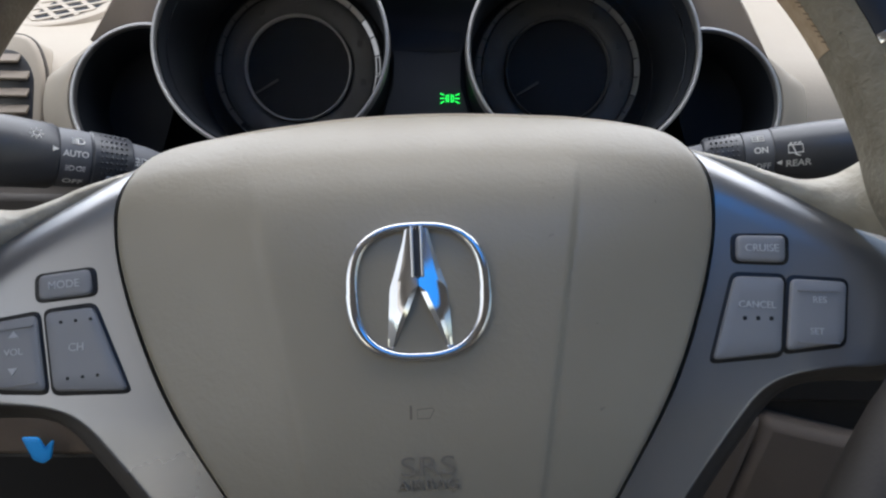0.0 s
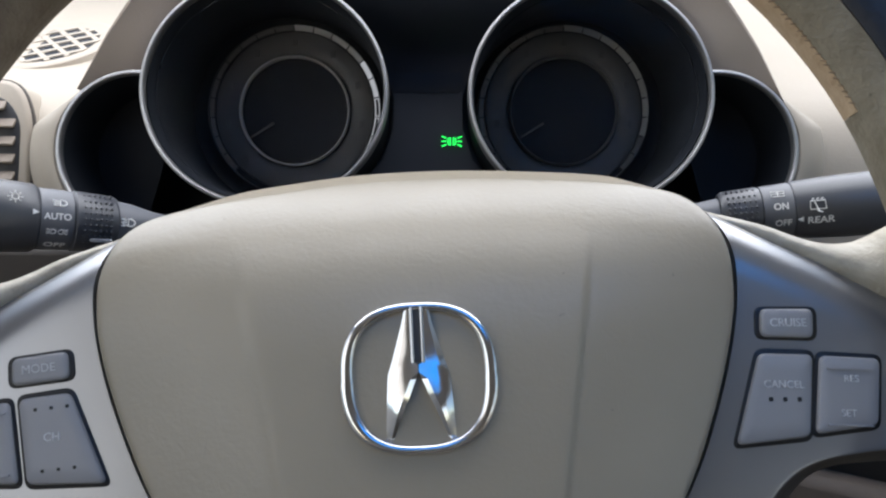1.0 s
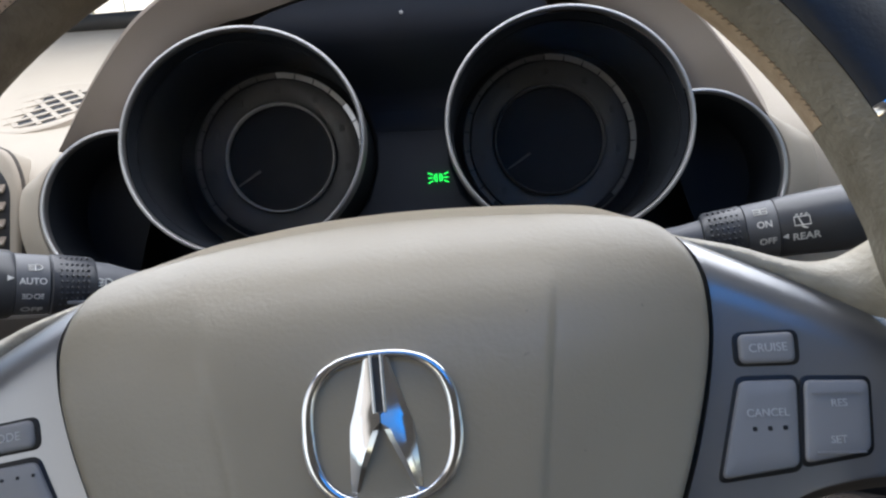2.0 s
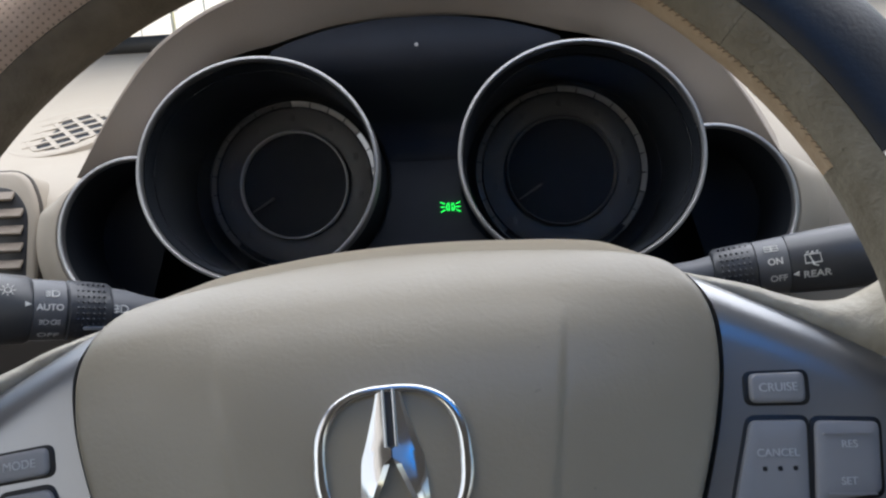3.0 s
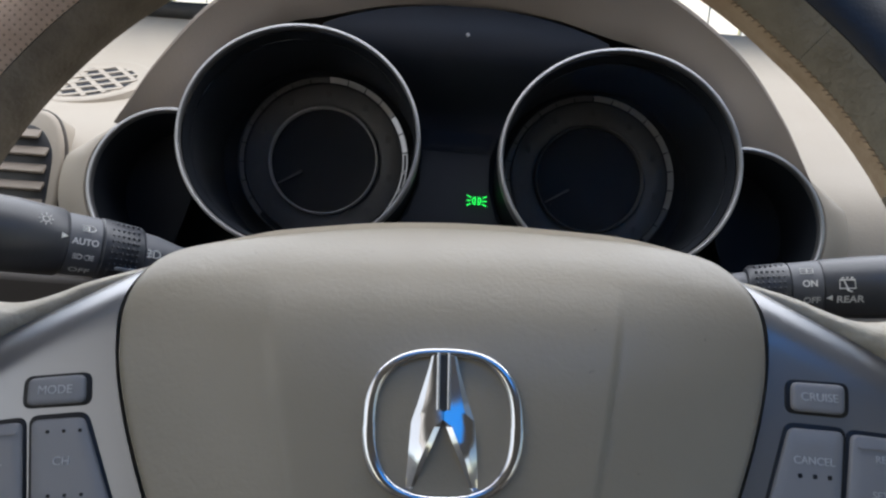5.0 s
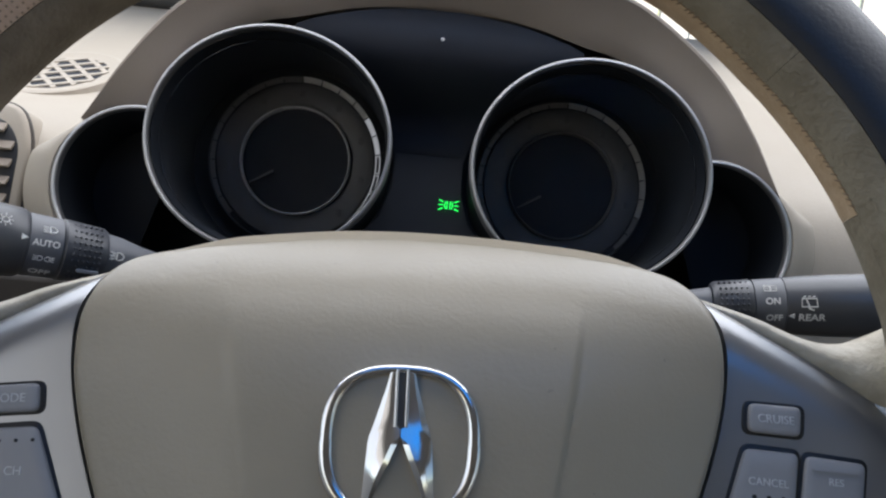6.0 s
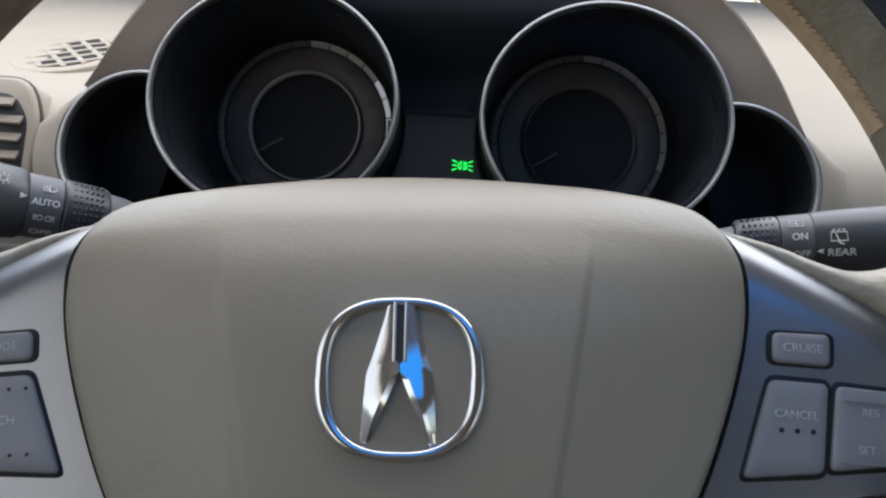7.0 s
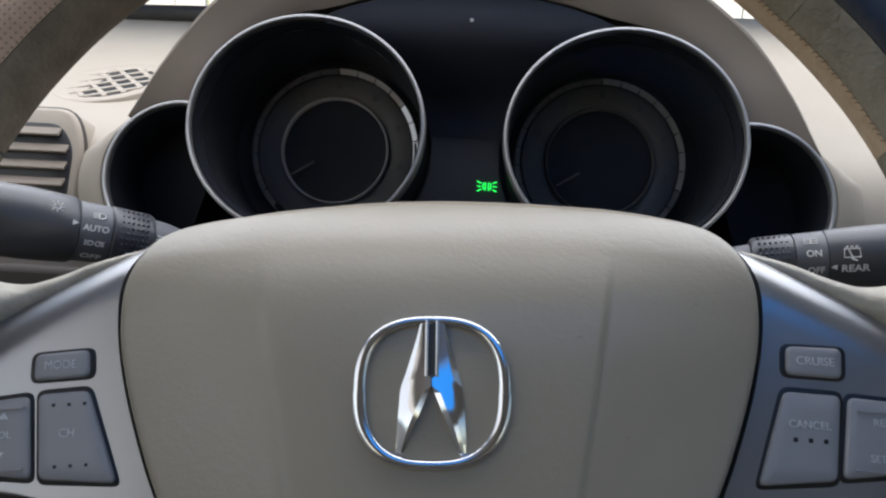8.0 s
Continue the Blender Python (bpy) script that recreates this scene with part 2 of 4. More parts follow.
def slab(outline, z0, z1, edge=0.0008, dome=0.0):
    """A plate between two heights with a softened upper edge and an upper face that may bulge."""
    bm = bmesh.new()
    mid = sum(outline, Vector((0,) * len(outline[0]))) / len(outline)

    def ring(s, z):
        return [Vector((mid[0] + (p[0] - mid[0]) * s, mid[1] + (p[1] - mid[1]) * s, z)) for p in outline]

    size = max((p - mid).length for p in outline)
    k = edge / size
    rows = [ring(1, z0), ring(1, z1 - edge), ring(1 - 0.35 * k, z1 - 0.35 * edge), ring(1 - 1.2 * k, z1), ring(0.6, z1 + dome * 0.7), ring(0.25, z1 + dome)]
    vs = sheet(bm, rows, wrap_j=True)
    bm.faces.new(vs[-1])
    bm.faces.new(list(reversed(vs[0])))
    return bm


def lathe(profile, seg=48, axis="z", a0=0.0, a1=360.0):
    """Turns (radius, height) pairs round an axis."""
    bm = bmesh.new()
    full = abs(a1 - a0) >= 360
    rows = []
    for i in range(seg if full else seg + 1):
        a = radians(a0 + (a1 - a0) * i / seg)
        row = []
        for r, h in profile:
            p = (r * math.cos(a), r * math.sin(a), h)
            row.append(Vector(p) if axis == "z" else Vector((p[2], p[0], p[1])))
        rows.append(row)
    sheet(bm, rows, wrap_i=full)
    return bm


def box(x0, x1, y0, y1, z0, z1):
    bm = bmesh.new()
    bmesh.ops.create_cube(bm, size=1, matrix=Matrix.LocRotScale(((x0 + x1) / 2, (y0 + y1) / 2, (z0 + z1) / 2), None, (x1 - x0, y1 - y0, z1 - z0)))
    return bm


def moved(bm, m):
    bmesh.ops.transform(bm, matrix=m, verts=bm.verts)
    return bm


def tube(points, radius, seg=8, closed=False, flat=1.0):
    """A round bar along points that lie about in one plane facing z."""
    bm = bmesh.new()
    rows, k = [], len(points)
    for i, p in enumerate(points):
        a = points[i - 1] if closed or i else points[i]
        b = points[(i + 1) % k] if closed or i < k - 1 else points[i]
        d = (b - a).normalized()
        side = d.cross(Vector((0, 0, 1))).normalized()
        up = side.cross(d)
        rows.append([p + radius * (math.cos(t) * side + flat * math.sin(t) * up) for t in [2 * math.pi * j / seg for j in range(seg)]])
    vs = sheet(bm, rows, wrap_i=closed, wrap_j=True)
    if not closed:
        bm.faces.new(vs[0])
        bm.faces.new(list(reversed(vs[-1])))
    return bm


def lettering(name, text, size, m, mat, parent, depth=0.0002, label="", wide=1.0):
    """Raised letters of the built-in font as a mesh, centred at the frame m of its parent."""
    cu = bpy.data.curves.new(name, "FONT")
    cu.body, cu.size, cu.extrude, cu.align_x, cu.align_y = text, size, depth, "CENTER", "CENTER"
    cu.offset = size * (0.022 if mat is WHITE else 0.0)
    tmp = bpy.data.objects.new(name, cu)
    scene.collection.objects.link(tmp)
    me = bpy.data.meshes.new_from_object(tmp.evaluated_get(bpy.context.evaluated_depsgraph_get()))
    bpy.data.objects.remove(tmp)
    me.transform(m @ Matrix.Diagonal((wide, 1, 1, 1)))
    me.materials.clear()
    me.materials.append(mat)
    ob = new(name, me)
    ob.parent = parent
    if label:
        tagged(ob, label)
    return ob


def join(bms):
    """One bmesh out of several."""
    out = bmesh.new()
    for b in bms:
        me = bpy.data.meshes.new("joined")
        b.to_mesh(me)
        b.free()
        out.from_mesh(me)
        bpy.data.meshes.remove(me)
    return out


# ---- the steering wheel ----
WHEEL = tilted(0.0015, 0.298, 1.077, 27, 3)
wheel = thing("steering_wheel", WHEEL, "tan steering wheel with silver spokes and a laced worn leather cover", "steering wheel")

# airbag pad
RIGHT = [(0, 79.2), (30, 78.0), (55, 74.6), (74, 71.6), (92, 68.6), (105, 64.6), (112.6, 57.4), (116.4, 46), (116.7, 34), (114.0, 16), (106.0, -9.5), (92.8, -39), (69.6, -76), (53, -100), (34, -113), (0, -117)]
PADLINE = [mm(u, v + 2.4 * max(0.0, 1 - abs(u - 84) / 48) * (v > 60), 0) for u, v in RIGHT] + [mm(-u, v, 0) for u, v in RIGHT[-2:0:-1]]


def pad_height(u, v):
    """The bulge of the airbag pad, u and v in millimetres."""
    top = max(0.0, (v - 4) / 76.5)
    side = max(0.0, (abs(u) - 55 - 0.18 * v) / 60)
    low = max(0.0, (-v - 40) / 77)
    fade = min(1.0, max(0.0, (52 - v) / 24))
    off = abs(u) - 55.3 - 0.18 * v
    crease = fade * (1 / (1 + math.exp(-off / 0.9)) + (0.8 if u > 0 else 0.0) * math.exp(-(off / 1.3) ** 2))
    return (1.0 - 43.5 * top ** 2.7 - 9.5 * side ** 1.3 - 5 * (abs(u) / 115) ** 2 - 12 * low ** 2 - 1.3 * crease) / 1000


outline = curve(PADLINE, 280, closed=True)
bm = bmesh.new()
rows = []
for s in [1.0, 1.0, 1.0, 0.997, 0.99, 0.975] + [0.96 - 0.92 * i / 89 for i in range(90)] + [0.02]:
    rows.append([])
    for p in outline:
        q = Vector((p.x * s, p.y * s + (1 - s) * -0.005, 0))
        q.z = pad_height(q.x * 1000, q.y * 1000)
        rows[-1].append(q)
for k, drop in enumerate((16, 9, 2.2, 1.0, 0.3)):
    for q in rows[k]:
        # the top runs back over the column
        back = min(1.0, max(0.0, (q.y * 1000 - 63) / 9)) if k < 2 else 0.0
        back = back * back * (3 - 2 * back)
        reach, fall = ((0.0126, 0.0395), (0.0058, 0.0185))[min(k, 1)]
        q.z -= drop / 1000 * (1 - back) + fall * back
        q.y += reach * back
vs = sheet(bm, rows, wrap_j=True)
bm.faces.new(vs[-1])
bm.faces.new(vs[0])
part("airbag_pad", bm, PAD, wheel, "tan moulded vinyl airbag cover, scuffed")

# dark carrier behind pad and panels
bm = slab([Vector((p.x * 1.03, p.y * (1.03 if p.y < 0 else 0.9))) for p in outline], -0.062, -0.044, 0.002)
part("hub_carrier", bm, BLACK, wheel)


def spoke_panel(side):
    """The silver panel beside the pad: an arm to the rim and a strip down along the pad."""
    inner = curve([mm(113.4, 58.6, 0), mm(117.9, 47.5, 0), mm(118.9, 34, 0), mm(116.7, 15, 0), mm(109.3, -10.5, 0), mm(96.8, -40, 0), mm(74.3, -77, 0), mm(58, -102, 0), mm(40, -118, 0)], 60)
    outer = curve([mm(196, 16, 0), mm(192, -12, 0), mm(183, -32, 0), mm(160, -34, 0), mm(142, -36.5, 0), mm(130, -42, 0), mm(119, -53.5, 0), mm(97, -81, 0), mm(80, -106, 0), mm(56, -128, 0)], 60)
    bm = bmesh.new()
    rows = []
    for i, (a, b) in enumerate(zip(inner, outer)):
        row = []
        for j in range(31):
            t = j / 30
            q = a.lerp(b, t)
            sag = math.sin(math.pi * t) * (1 - i / 59) ** 4 * -0.0012
            q = q + Vector((0, sag, 0))
            # distance under the upper edge
            edge_y = 0.0590 - (q.x - 0.1134) * 0.525
            d = max(0.0, edge_y - q.y)
            lean = radians(52) * max(0.0, 1 - d / 0.023)
            low = max(0.0, (-q.y - 0.045) / 0.07)
            q.z = -0.0205 + 0.0254 * math.log(math.cos(lean)) - 0.004 * low - 0.009 * max(0, q.x - 0.15)
            row.append(q)
        rows.append(row)
    rim_row = [Vector((q.x, q.y + 0.001, q.z - 0.012)) for q in rows[0]]
    rows = [rim_row] + rows
    under = []
    for row in rows:
        row.insert(0, Vector((row[0].x, row[0].y, row[0].z - 0.012)))
        n = (row[-1] - row[-2]).normalized()
        flat = Vector((n.x, n.y, 0)).normalized()
        end = row[-1].copy()
        for k in range(1, 4):
            a = radians(30 * k)
            row.append(end + flat * 0.0012 * math.sin(a) + Vector((0, 0, -0.0012 * (1 - math.cos(a)))))
        # back shell, sloping away under the lip; silver's shade put in as dark brown
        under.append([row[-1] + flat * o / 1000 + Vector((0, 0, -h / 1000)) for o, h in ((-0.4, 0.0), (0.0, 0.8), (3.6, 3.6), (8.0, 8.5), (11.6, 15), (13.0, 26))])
    sheet(bm, rows)
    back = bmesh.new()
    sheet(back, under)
    if side < 0:
        for b in (bm, back):
            moved(b, Matrix.Diagonal((-1, 1, 1, 1)))
    face = part("spoke_panel", bm, SILVER, wheel, "satin silver painted spoke trim")
    part("back_shell", back, SHELL, face, "back of the silver spoke, its shade coloured dark brown")
    return face


panels = {1: spoke_panel(1), -1: spoke_panel(-1)}


def button(points, parent, side, tip=0.0022, radius=2.6):
    """A grey key in a dark slot."""
    pts = [mm(*p) for p in points]
    mid = sum(pts, Vector((0, 0))) / len(pts)
    wide = [mid + (p - mid) * (1 + 0.0021 / (p - mid).length) for p in pts]
    z = -0.0205
    slot = part("slot", slab(rounded(wide, (radius + 0.8) / 1000), z - 0.006, z + 0.0005, 0.0003), BLACK, parent)
    return part("button", slab(rounded(pts, radius / 1000), z - 0.004, z + tip, 0.0012, 0.0002), BUTTON, parent, "grey rubbery control key")


def on_spoke(u, v, turn=0.0, h=0.0):
    return Matrix.Translation(mm(u, v, -18.0 + h)) @ Matrix.Rotation(radians(turn), 4, "Z")


b = button([(125.5, 18.8), (145.0, 17.8), (144.0, 7.2), (124.6, 8.6)], panels[1], 1)
lettering("key_text", "CRUISE", 0.0042, on_spoke(134.8, 13.1, -3), PALE, b)
b = button([(123.3, 2.7), (142.9, 1.3), (138.8, -27.9), (111.9, -29.6)], panels[1], 1)
lettering("key_text", "CANCEL", 0.0038, on_spoke(130.8, -9.0, -4), PALE, b)
for k in (-1, 0, 1):
    part("dimple", slab(rounded([Vector((0.1307 + k * 0.0052 + dx, -0.0142 - k * 0.0003 + dy)) for dx, dy in ((-.0008, -.0008), (.0008, -.0008), (.0008, .0008), (-.0008, .0008))], 0.0006), -0.0186, -0.0178, 0.0002), BLACK, b)
b = button([(145.6, 0.8), (167.4, -1.5), (163.8, -25.2), (141.0, -27.2)], panels[1], 1)
lettering("key_text", "RES", 0.0036, on_spoke(155.5, -8.2, -4), PALE, b)
lettering("key_text", "SET", 0.0036, on_spoke(153.2, -20.4, -4), PALE, b)
for v in (-4.0, -24.0):
    part("ridge", slab(rounded([mm(147.5 + v * .1, v + 0.4), mm(164 + v * .1, v - 0.9), mm(164 + v * .1, v - 1.6), mm(147.5 + v * .1, v - 0.3)], 0.0003), -0.019, -0.0174, 0.0002), BUTTON, b)
b = button([(-147.0, 14.0), (-127.2, 16.0), (-126.2, 6.2), (-146.6, 4.4)], panels[-1], -1)
lettering("key_text", "MODE", 0.0042, on_spoke(-136.8, 10.2, 4), PALE, b)
b = button([(-144.1, -0.4), (-125.9, 1.2), (-112.4, -31.0), (-140.2, -30.2)], panels[-1], -1)
lettering("key_text", "CH", 0.0042, on_spoke(-131.5, -14.0, 2), PALE, b)
for v, c in ((-3.8, -132.0), (-25.2, -129.0)):
    for k in (-1, 0, 1):
        part("dimple", slab(rounded([Vector((c / 1000 + k * 0.0056 + dx, v / 1000 + k * 0.0004 + dy)) for dx, dy in ((-.0006, -.0006), (.0006, -.0006), (.0006, .0006), (-.0006, .0006))], 0.0005), -0.0186, -0.0178, 0.0002), BLACK, b)
b = button([(-166.5, -3.8), (-147.4, -1.0), (-143.4, -30.0), (-161.5, -28.7)], panels[-1], -1)
lettering("key_text", "VOL", 0.0036, on_spoke(-155.2, -15.0, 4), PALE, b)
for v, k in ((-9.5, 1), (-21.0, -1)):
    part("arrow", slab([mm(-157.2, v), mm(-153.4, v + 0.2), mm(-155.3, v + 2.6 * k)], -0.0186, -0.0178, 0.0001), PALE, b, smooth=False)
for v in (-5.0, -26.5):
    part("ridge", slab(rounded([mm(-161.5 - v * .1, v - 0.9), mm(-148.5 - v * .1, v + 0.4), mm(-148.5 - v * .1, v - 0.3), mm(-161.5 - v * .1, v - 1.6)], 0.0003), -0.019, -0.0174, 0.0002), BUTTON, b)

# emblem: a rounded chrome ring, thicker at its sides, with two tapering faceted chrome blades
EMBLEM_X, EMBLEM_Y = -0.0005, 0.0004


def emblem_ring():
    bm = bmesh.new()
    mid = []
    for i in range(128):
        c, d = math.cos(math.pi * i / 64), math.sin(math.pi * i / 64)
        r = (abs(c / 0.0243) ** 2.6 + abs(d / 0.0238) ** 2.6) ** (-1 / 2.6)
        mid.append(Vector((r * c, r * d, 0)))
    mid = curve(mid, 128, closed=True)
    rows = []
    for i, p in enumerate(mid):
        d = (mid[(i + 1) % 128] - mid[i - 1]).normalized()
        out = d.cross(Vector((0, 0, 1))).normalized()
        half = 0.00145 + 0.00085 * abs(out.x) ** 1.5 + 0.0002 * (out.y < 0)
        rows.append([p + out * half * math.cos(t) + Vector((0, 0, 0.0014 + 0.0018 * math.copysign(abs(math.sin(t)) ** 0.85, math.sin(t)))) for t in [2 * math.pi * j / 16 for j in range(16)]])
    sheet(bm, rows, wrap_i=True, wrap_j=True)
    return moved(bm, Matrix.Translation((EMBLEM_X, EMBLEM_Y, 0)))


emblem = part("emblem", emblem_ring(), CHROME, wheel, "chrome emblem ring")


def blade(side):
    """A faceted chrome blade (millimetres): bevelled inner edge, a broad curved face and a steep outer edge."""
    bm = bmesh.new()
    rows = []
    for v, inner, outer, crest in ((23.4, 2.2, 4.0, 2.9), (18, 2.2, 5.3, 2.95), (12, 2.2, 7.1, 3.05), (8, 2.2, 8.3, 3.25), (5.4, 2.2, 9.1, 3.5), (4.6, 0.6, 9.4, 3.61), (4.2, 0.0, 9.5, 3.66), (1.6, 0.0, 10.4, 4.01), (-0.6, 0.9, 10.7, 4.31), (-5, 2.7, 10.95, 4.9), (-8.5, 4.2, 11.2, 5.3), (-12, 5.7, 11.4, 5.05), (-17, 7.8, 11.75, 4.1), (-22.4, 10.0, 12.1, 2.9)):
        wide = outer - inner
        bevel = min(2.0, 0.34 * wide) if v < 1 else 0.15
        flank = min(2.3, 0.34 * wide)

        def face(u):
            return crest - 0.09 * (u - 2.0) - 0.022 * max(0.0, u - 2.0) ** 2

        row = [mm(side * inner, v, 0.2), mm(side * (inner + 0.12), v, face(inner + bevel) - 0.35 * bevel), mm(side * (inner + bevel), v, face(inner + bevel))]
        for f in (0.25, 0.5, 0.75, 1.0):
            u = inner + bevel + (wide - bevel - flank) * f
            row.append(mm(side * u, v, face(u)))
        rows.append(row + [mm(side * (outer - 0.1), v, max(0.6, face(outer - flank) - 0.62 * flank)), mm(side * outer, v, 0.2)])
    sheet(bm, rows)
    return bm


for s in (-1, 1):
    blade_part = part("blade", blade(s), CHROME, emblem)
    blade_part.data.set_sharp_from_angle(angle=radians(16))
    blade_part.location = (EMBLEM_X, EMBLEM_Y, 0)
part("slot_edge", tube([mm(-1.75, 23.6, 3.0), mm(-1.75, 4.9, 3.6), mm(1.75, 4.9, 3.6), mm(1.75, 23.6, 3.0)], 0.00062, 10), CHROME, emblem).location = (EMBLEM_X, EMBLEM_Y, 0)
part("slot_floor", slab([mm(-2.1, 23.4), mm(-2.1, 4.4), mm(2.1, 4.4), mm(2.1, 23.4)], 0.0004, 0.0022, 0.0002), SHELL, emblem, smooth=False).location = (EMBLEM_X, EMBLEM_Y, 0)

# moulded writing on the pad
lettering("airbag_text", "SRS", 0.0098, Matrix.Translation(mm(0.4, -62.2, 0.3)), EMBOSS, wheel, 0.0003, wide=1.35)
lettering("airbag_text", "AIRBAG", 0.0050, Matrix.Translation(mm(0.4, -68.6, -0.2)), EMBOSS, wheel, 0.0004, wide=1.28)
horn = [slab(rounded([mm(-5.4, -40.2), mm(-4.4, -40.2), mm(-4.4, -45.4), mm(-5.4, -45.4)], 0.0003), 0.0005, 0.0010, 0.0002),
        tube([mm(-2.6, -42, 0.7), mm(2.6, -41.6, 0.7), mm(3.4, -42.4, 0.7), mm(1.8, -45.2, 0.7), mm(-2.6, -45.2, 0.7)], 0.00035, 6, closed=True)]
part("horn_mark", join(horn), EMBOSS, wheel)

# rim with its leather cover
RC, RR, RT = mm(-2.4, 17.0, -1.0), 0.1935, 0.0219


def rim_point(theta, phi, r=RT):
    a, f = radians(theta), radians(phi)
    wob = 1 + 0.012 * noise.noise(Vector((math.cos(a) * 7, math.sin(a) * 7, f * 1.5)))
    dip = sum(math.exp(-(((theta - c + 180) % 360 - 180) / 10) ** 2) for c in (-9, 189))
    r *= 1 - 0.42 * dip
    # the upper half of the cover lies flatter on its inner side
    lean = min(1.0, max(0.0, (theta - 2) / 8)) * min(1.0, max(0.0, (172 - theta) / 8))
    lean += 3.0 * min(1.0, max(0.0, (-16 - theta) / 12)) * (theta < 0)
    high = min(1.0, max(0.0, (theta - 44) / 14)) * min(1.0, max(0.0, (112 - theta) / 12))
    rad = RR + 0.009 * dip + r * wob * math.cos(f) * (1 - (0.2 * lean + 0.17 * high) * (math.cos(f) < 0))
    # the padded grip swells outwards
    rad += 0.42 * r * max(0.0, math.cos(f)) * min(1.0, max(0.0, (theta - 20) / 10)) * min(1.0, max(0.0, (112 - theta) / 12))
    return RC + Vector((rad * math.cos(a), rad * math.sin(a), r * wob * math.sin(f)))


def rim_patch(name, t0, t1, f0, f1, mat, label, r=RT):
    nt, nf = max(4, int(abs(t1 - t0) / 1.5)), max(4, int(abs(f1 - f0) / 10))
    rows = []
    for i in range(nt + 1):
        row = [rim_point(t0 + (t1 - t0) * i / nt, f0 + (f1 - f0) * j / nf, r) for j in range(nf + 1)]
        row.insert(0, rim_point(t0 + (t1 - t0) * i / nt, f0, r - 0.0016))
        row.append(rim_point(t0 + (t1 - t0) * i / nt, f1, r - 0.0016))
        rows.append(row)
    rows.insert(0, [p.lerp(rim_point(t0, (f0 + f1) / 2, 0), 0.04) for p in rows[0]])
    rows.append([p.lerp(rim_point(t1, (f0 + f1) / 2, 0), 0.04) for p in rows[-1]])
    bm = bmesh.new()
    sheet(bm, rows, uv=(radians(abs(t1 - t0) / nt) * RR, radians(abs(f1 - f0) / nf) * r))
    return part(name, bm, mat, wheel, label)


bm = bmesh.new()
sheet(bm, [[rim_point(t, f, RT - 0.0022) for f in range(0, 360, 15)] for t in range(0, 360, 3)], wrap_i=True, wrap_j=True)
part("rim_core", bm, DARKTRIM, wheel)
rim_patch("cover_lacing", 23, 99, 174, 216, STRIP, "frayed tan lacing strip")
rim_patch("cover_front", 42.1, 99, 123, 173, LEATHER, "worn olive leather")
rim_patch("cover_front", -75, 42.02, 123, 173, LEATHER, "worn wrinkled olive leather")
rim_patch("cover_grip", 21.5, 99, -70, 122, BLACKLEATHER, "black grip section")
rim_patch("cover_inner", -75, -13.9, 173.2, 188, LEATHER, "worn olive leather")
rim_patch("cover_inner", -13.8, 22.9, 173.2, 216, LEATHER, "worn olive leather")
rim_patch("cover_outer", -75, 20.5, -70, 122.8, LEATHER, "worn olive leather")
rim_patch("cover_grip", 99.6, 156, -70, 136, TAN, "perforated tan leather")
rim_patch("cover_inner", 99.6, 156, 137, 216, LEATHER_DARK, "dark brown leather")
rim_patch("cover_outer", 168.4, 210, -70, 216, LEATHER_DARK, "dark brown leather")
rim_patch("cover_outer", 156.4, 168, -70, 216, LEATHER_DARK, "dark brown leather")
rim_patch("cover_edge", -75, -14, 188.5, 216, BLACKLEATHER, "black inner edge")
rim_patch("cover_lower", 210.1, 284.8, -70, 216, LEATHER, "worn olive leather")
bm = bmesh.new()
sheet(bm, [[rim_point(t, f, RT + d) for f in range(-70, 124, 8)] for t, d in ((20.3, -0.001), (20.5, 0.0006), (21.1, 0.0009), (21.6, 0.0006), (21.8, -0.001))])
part("grip_ring", bm, CHROME, wheel, "thin chrome ring")

# lacing stitches along the inner seam, one mesh for all
bm = bmesh.new()
bmesh.ops.create_icosphere(bm, subdivisions=1, radius=1.0, matrix=Matrix.Diagonal((0.00045, 0.0021, 0.0004, 1)))
stitch_mesh = bpy.data.meshes.new("stitch")
bm.to_mesh(stitch_mesh)
bm.free()
stitch_mesh.materials.append(THREAD)
for k in range(84):
    th = 24 + 74 * k / 83 + random.uniform(-0.25, 0.25)
    a, b = rim_point(th - 0.35, 170, RT), rim_point(th + 0.35, 179, RT)
    d = (b - a).normalized()
    out = (rim_point(th, 174, RT + 0.01) - rim_point(th, 174, RT)).normalized()
    x = d.cross(out).normalized()
    m = Matrix((x, d, out)).transposed().to_4x4()
    m.translation = (a + b) / 2
    s = new("stitch", stitch_mesh)
    s.parent, s.matrix_local = wheel, m


def spoke_wrap(side):
    """Leather that runs from the rim over the back of the silver panel."""
    low = curve([mm(112, 58.5, -39), mm(131, 49.5, -38), mm(150, 38, -36), mm(174, 23, -30), mm(196, 13, -20)], 30)
    high = curve([mm(113, 62.5, -46), mm(138, 54.4, -43), mm(160, 45.2, -40), mm(176, 45, -34), mm(190, 52, -16)], 30)
    rows = []
    for i, (p, q) in enumerate(zip(low, high)):
        t = i / 29
        row = []
        for j in range(11):
            f = j / 10
            wob = 0.0007 * noise.noise(p.lerp(q, f) * 140)
            row.append(p.lerp(q, f) + Vector((0, 0, (0.003 + 0.009 * t) * math.sin(math.pi * f) ** 0.7 + wob)))
        row.append(row[-1] + Vector((0.001, 0.0005, -0.016)))
        rows.append(row)
    bm = bmesh.new()
    sheet(bm, rows)
    if side < 0:
        moved(bm, Matrix.Diagonal((-1, 1, 1, 1)))
    return part("spoke_wrap", bm, WRAP, wheel, "wrinkled leather at the spoke")


spoke_wrap(1)
spoke_wrap(-1)

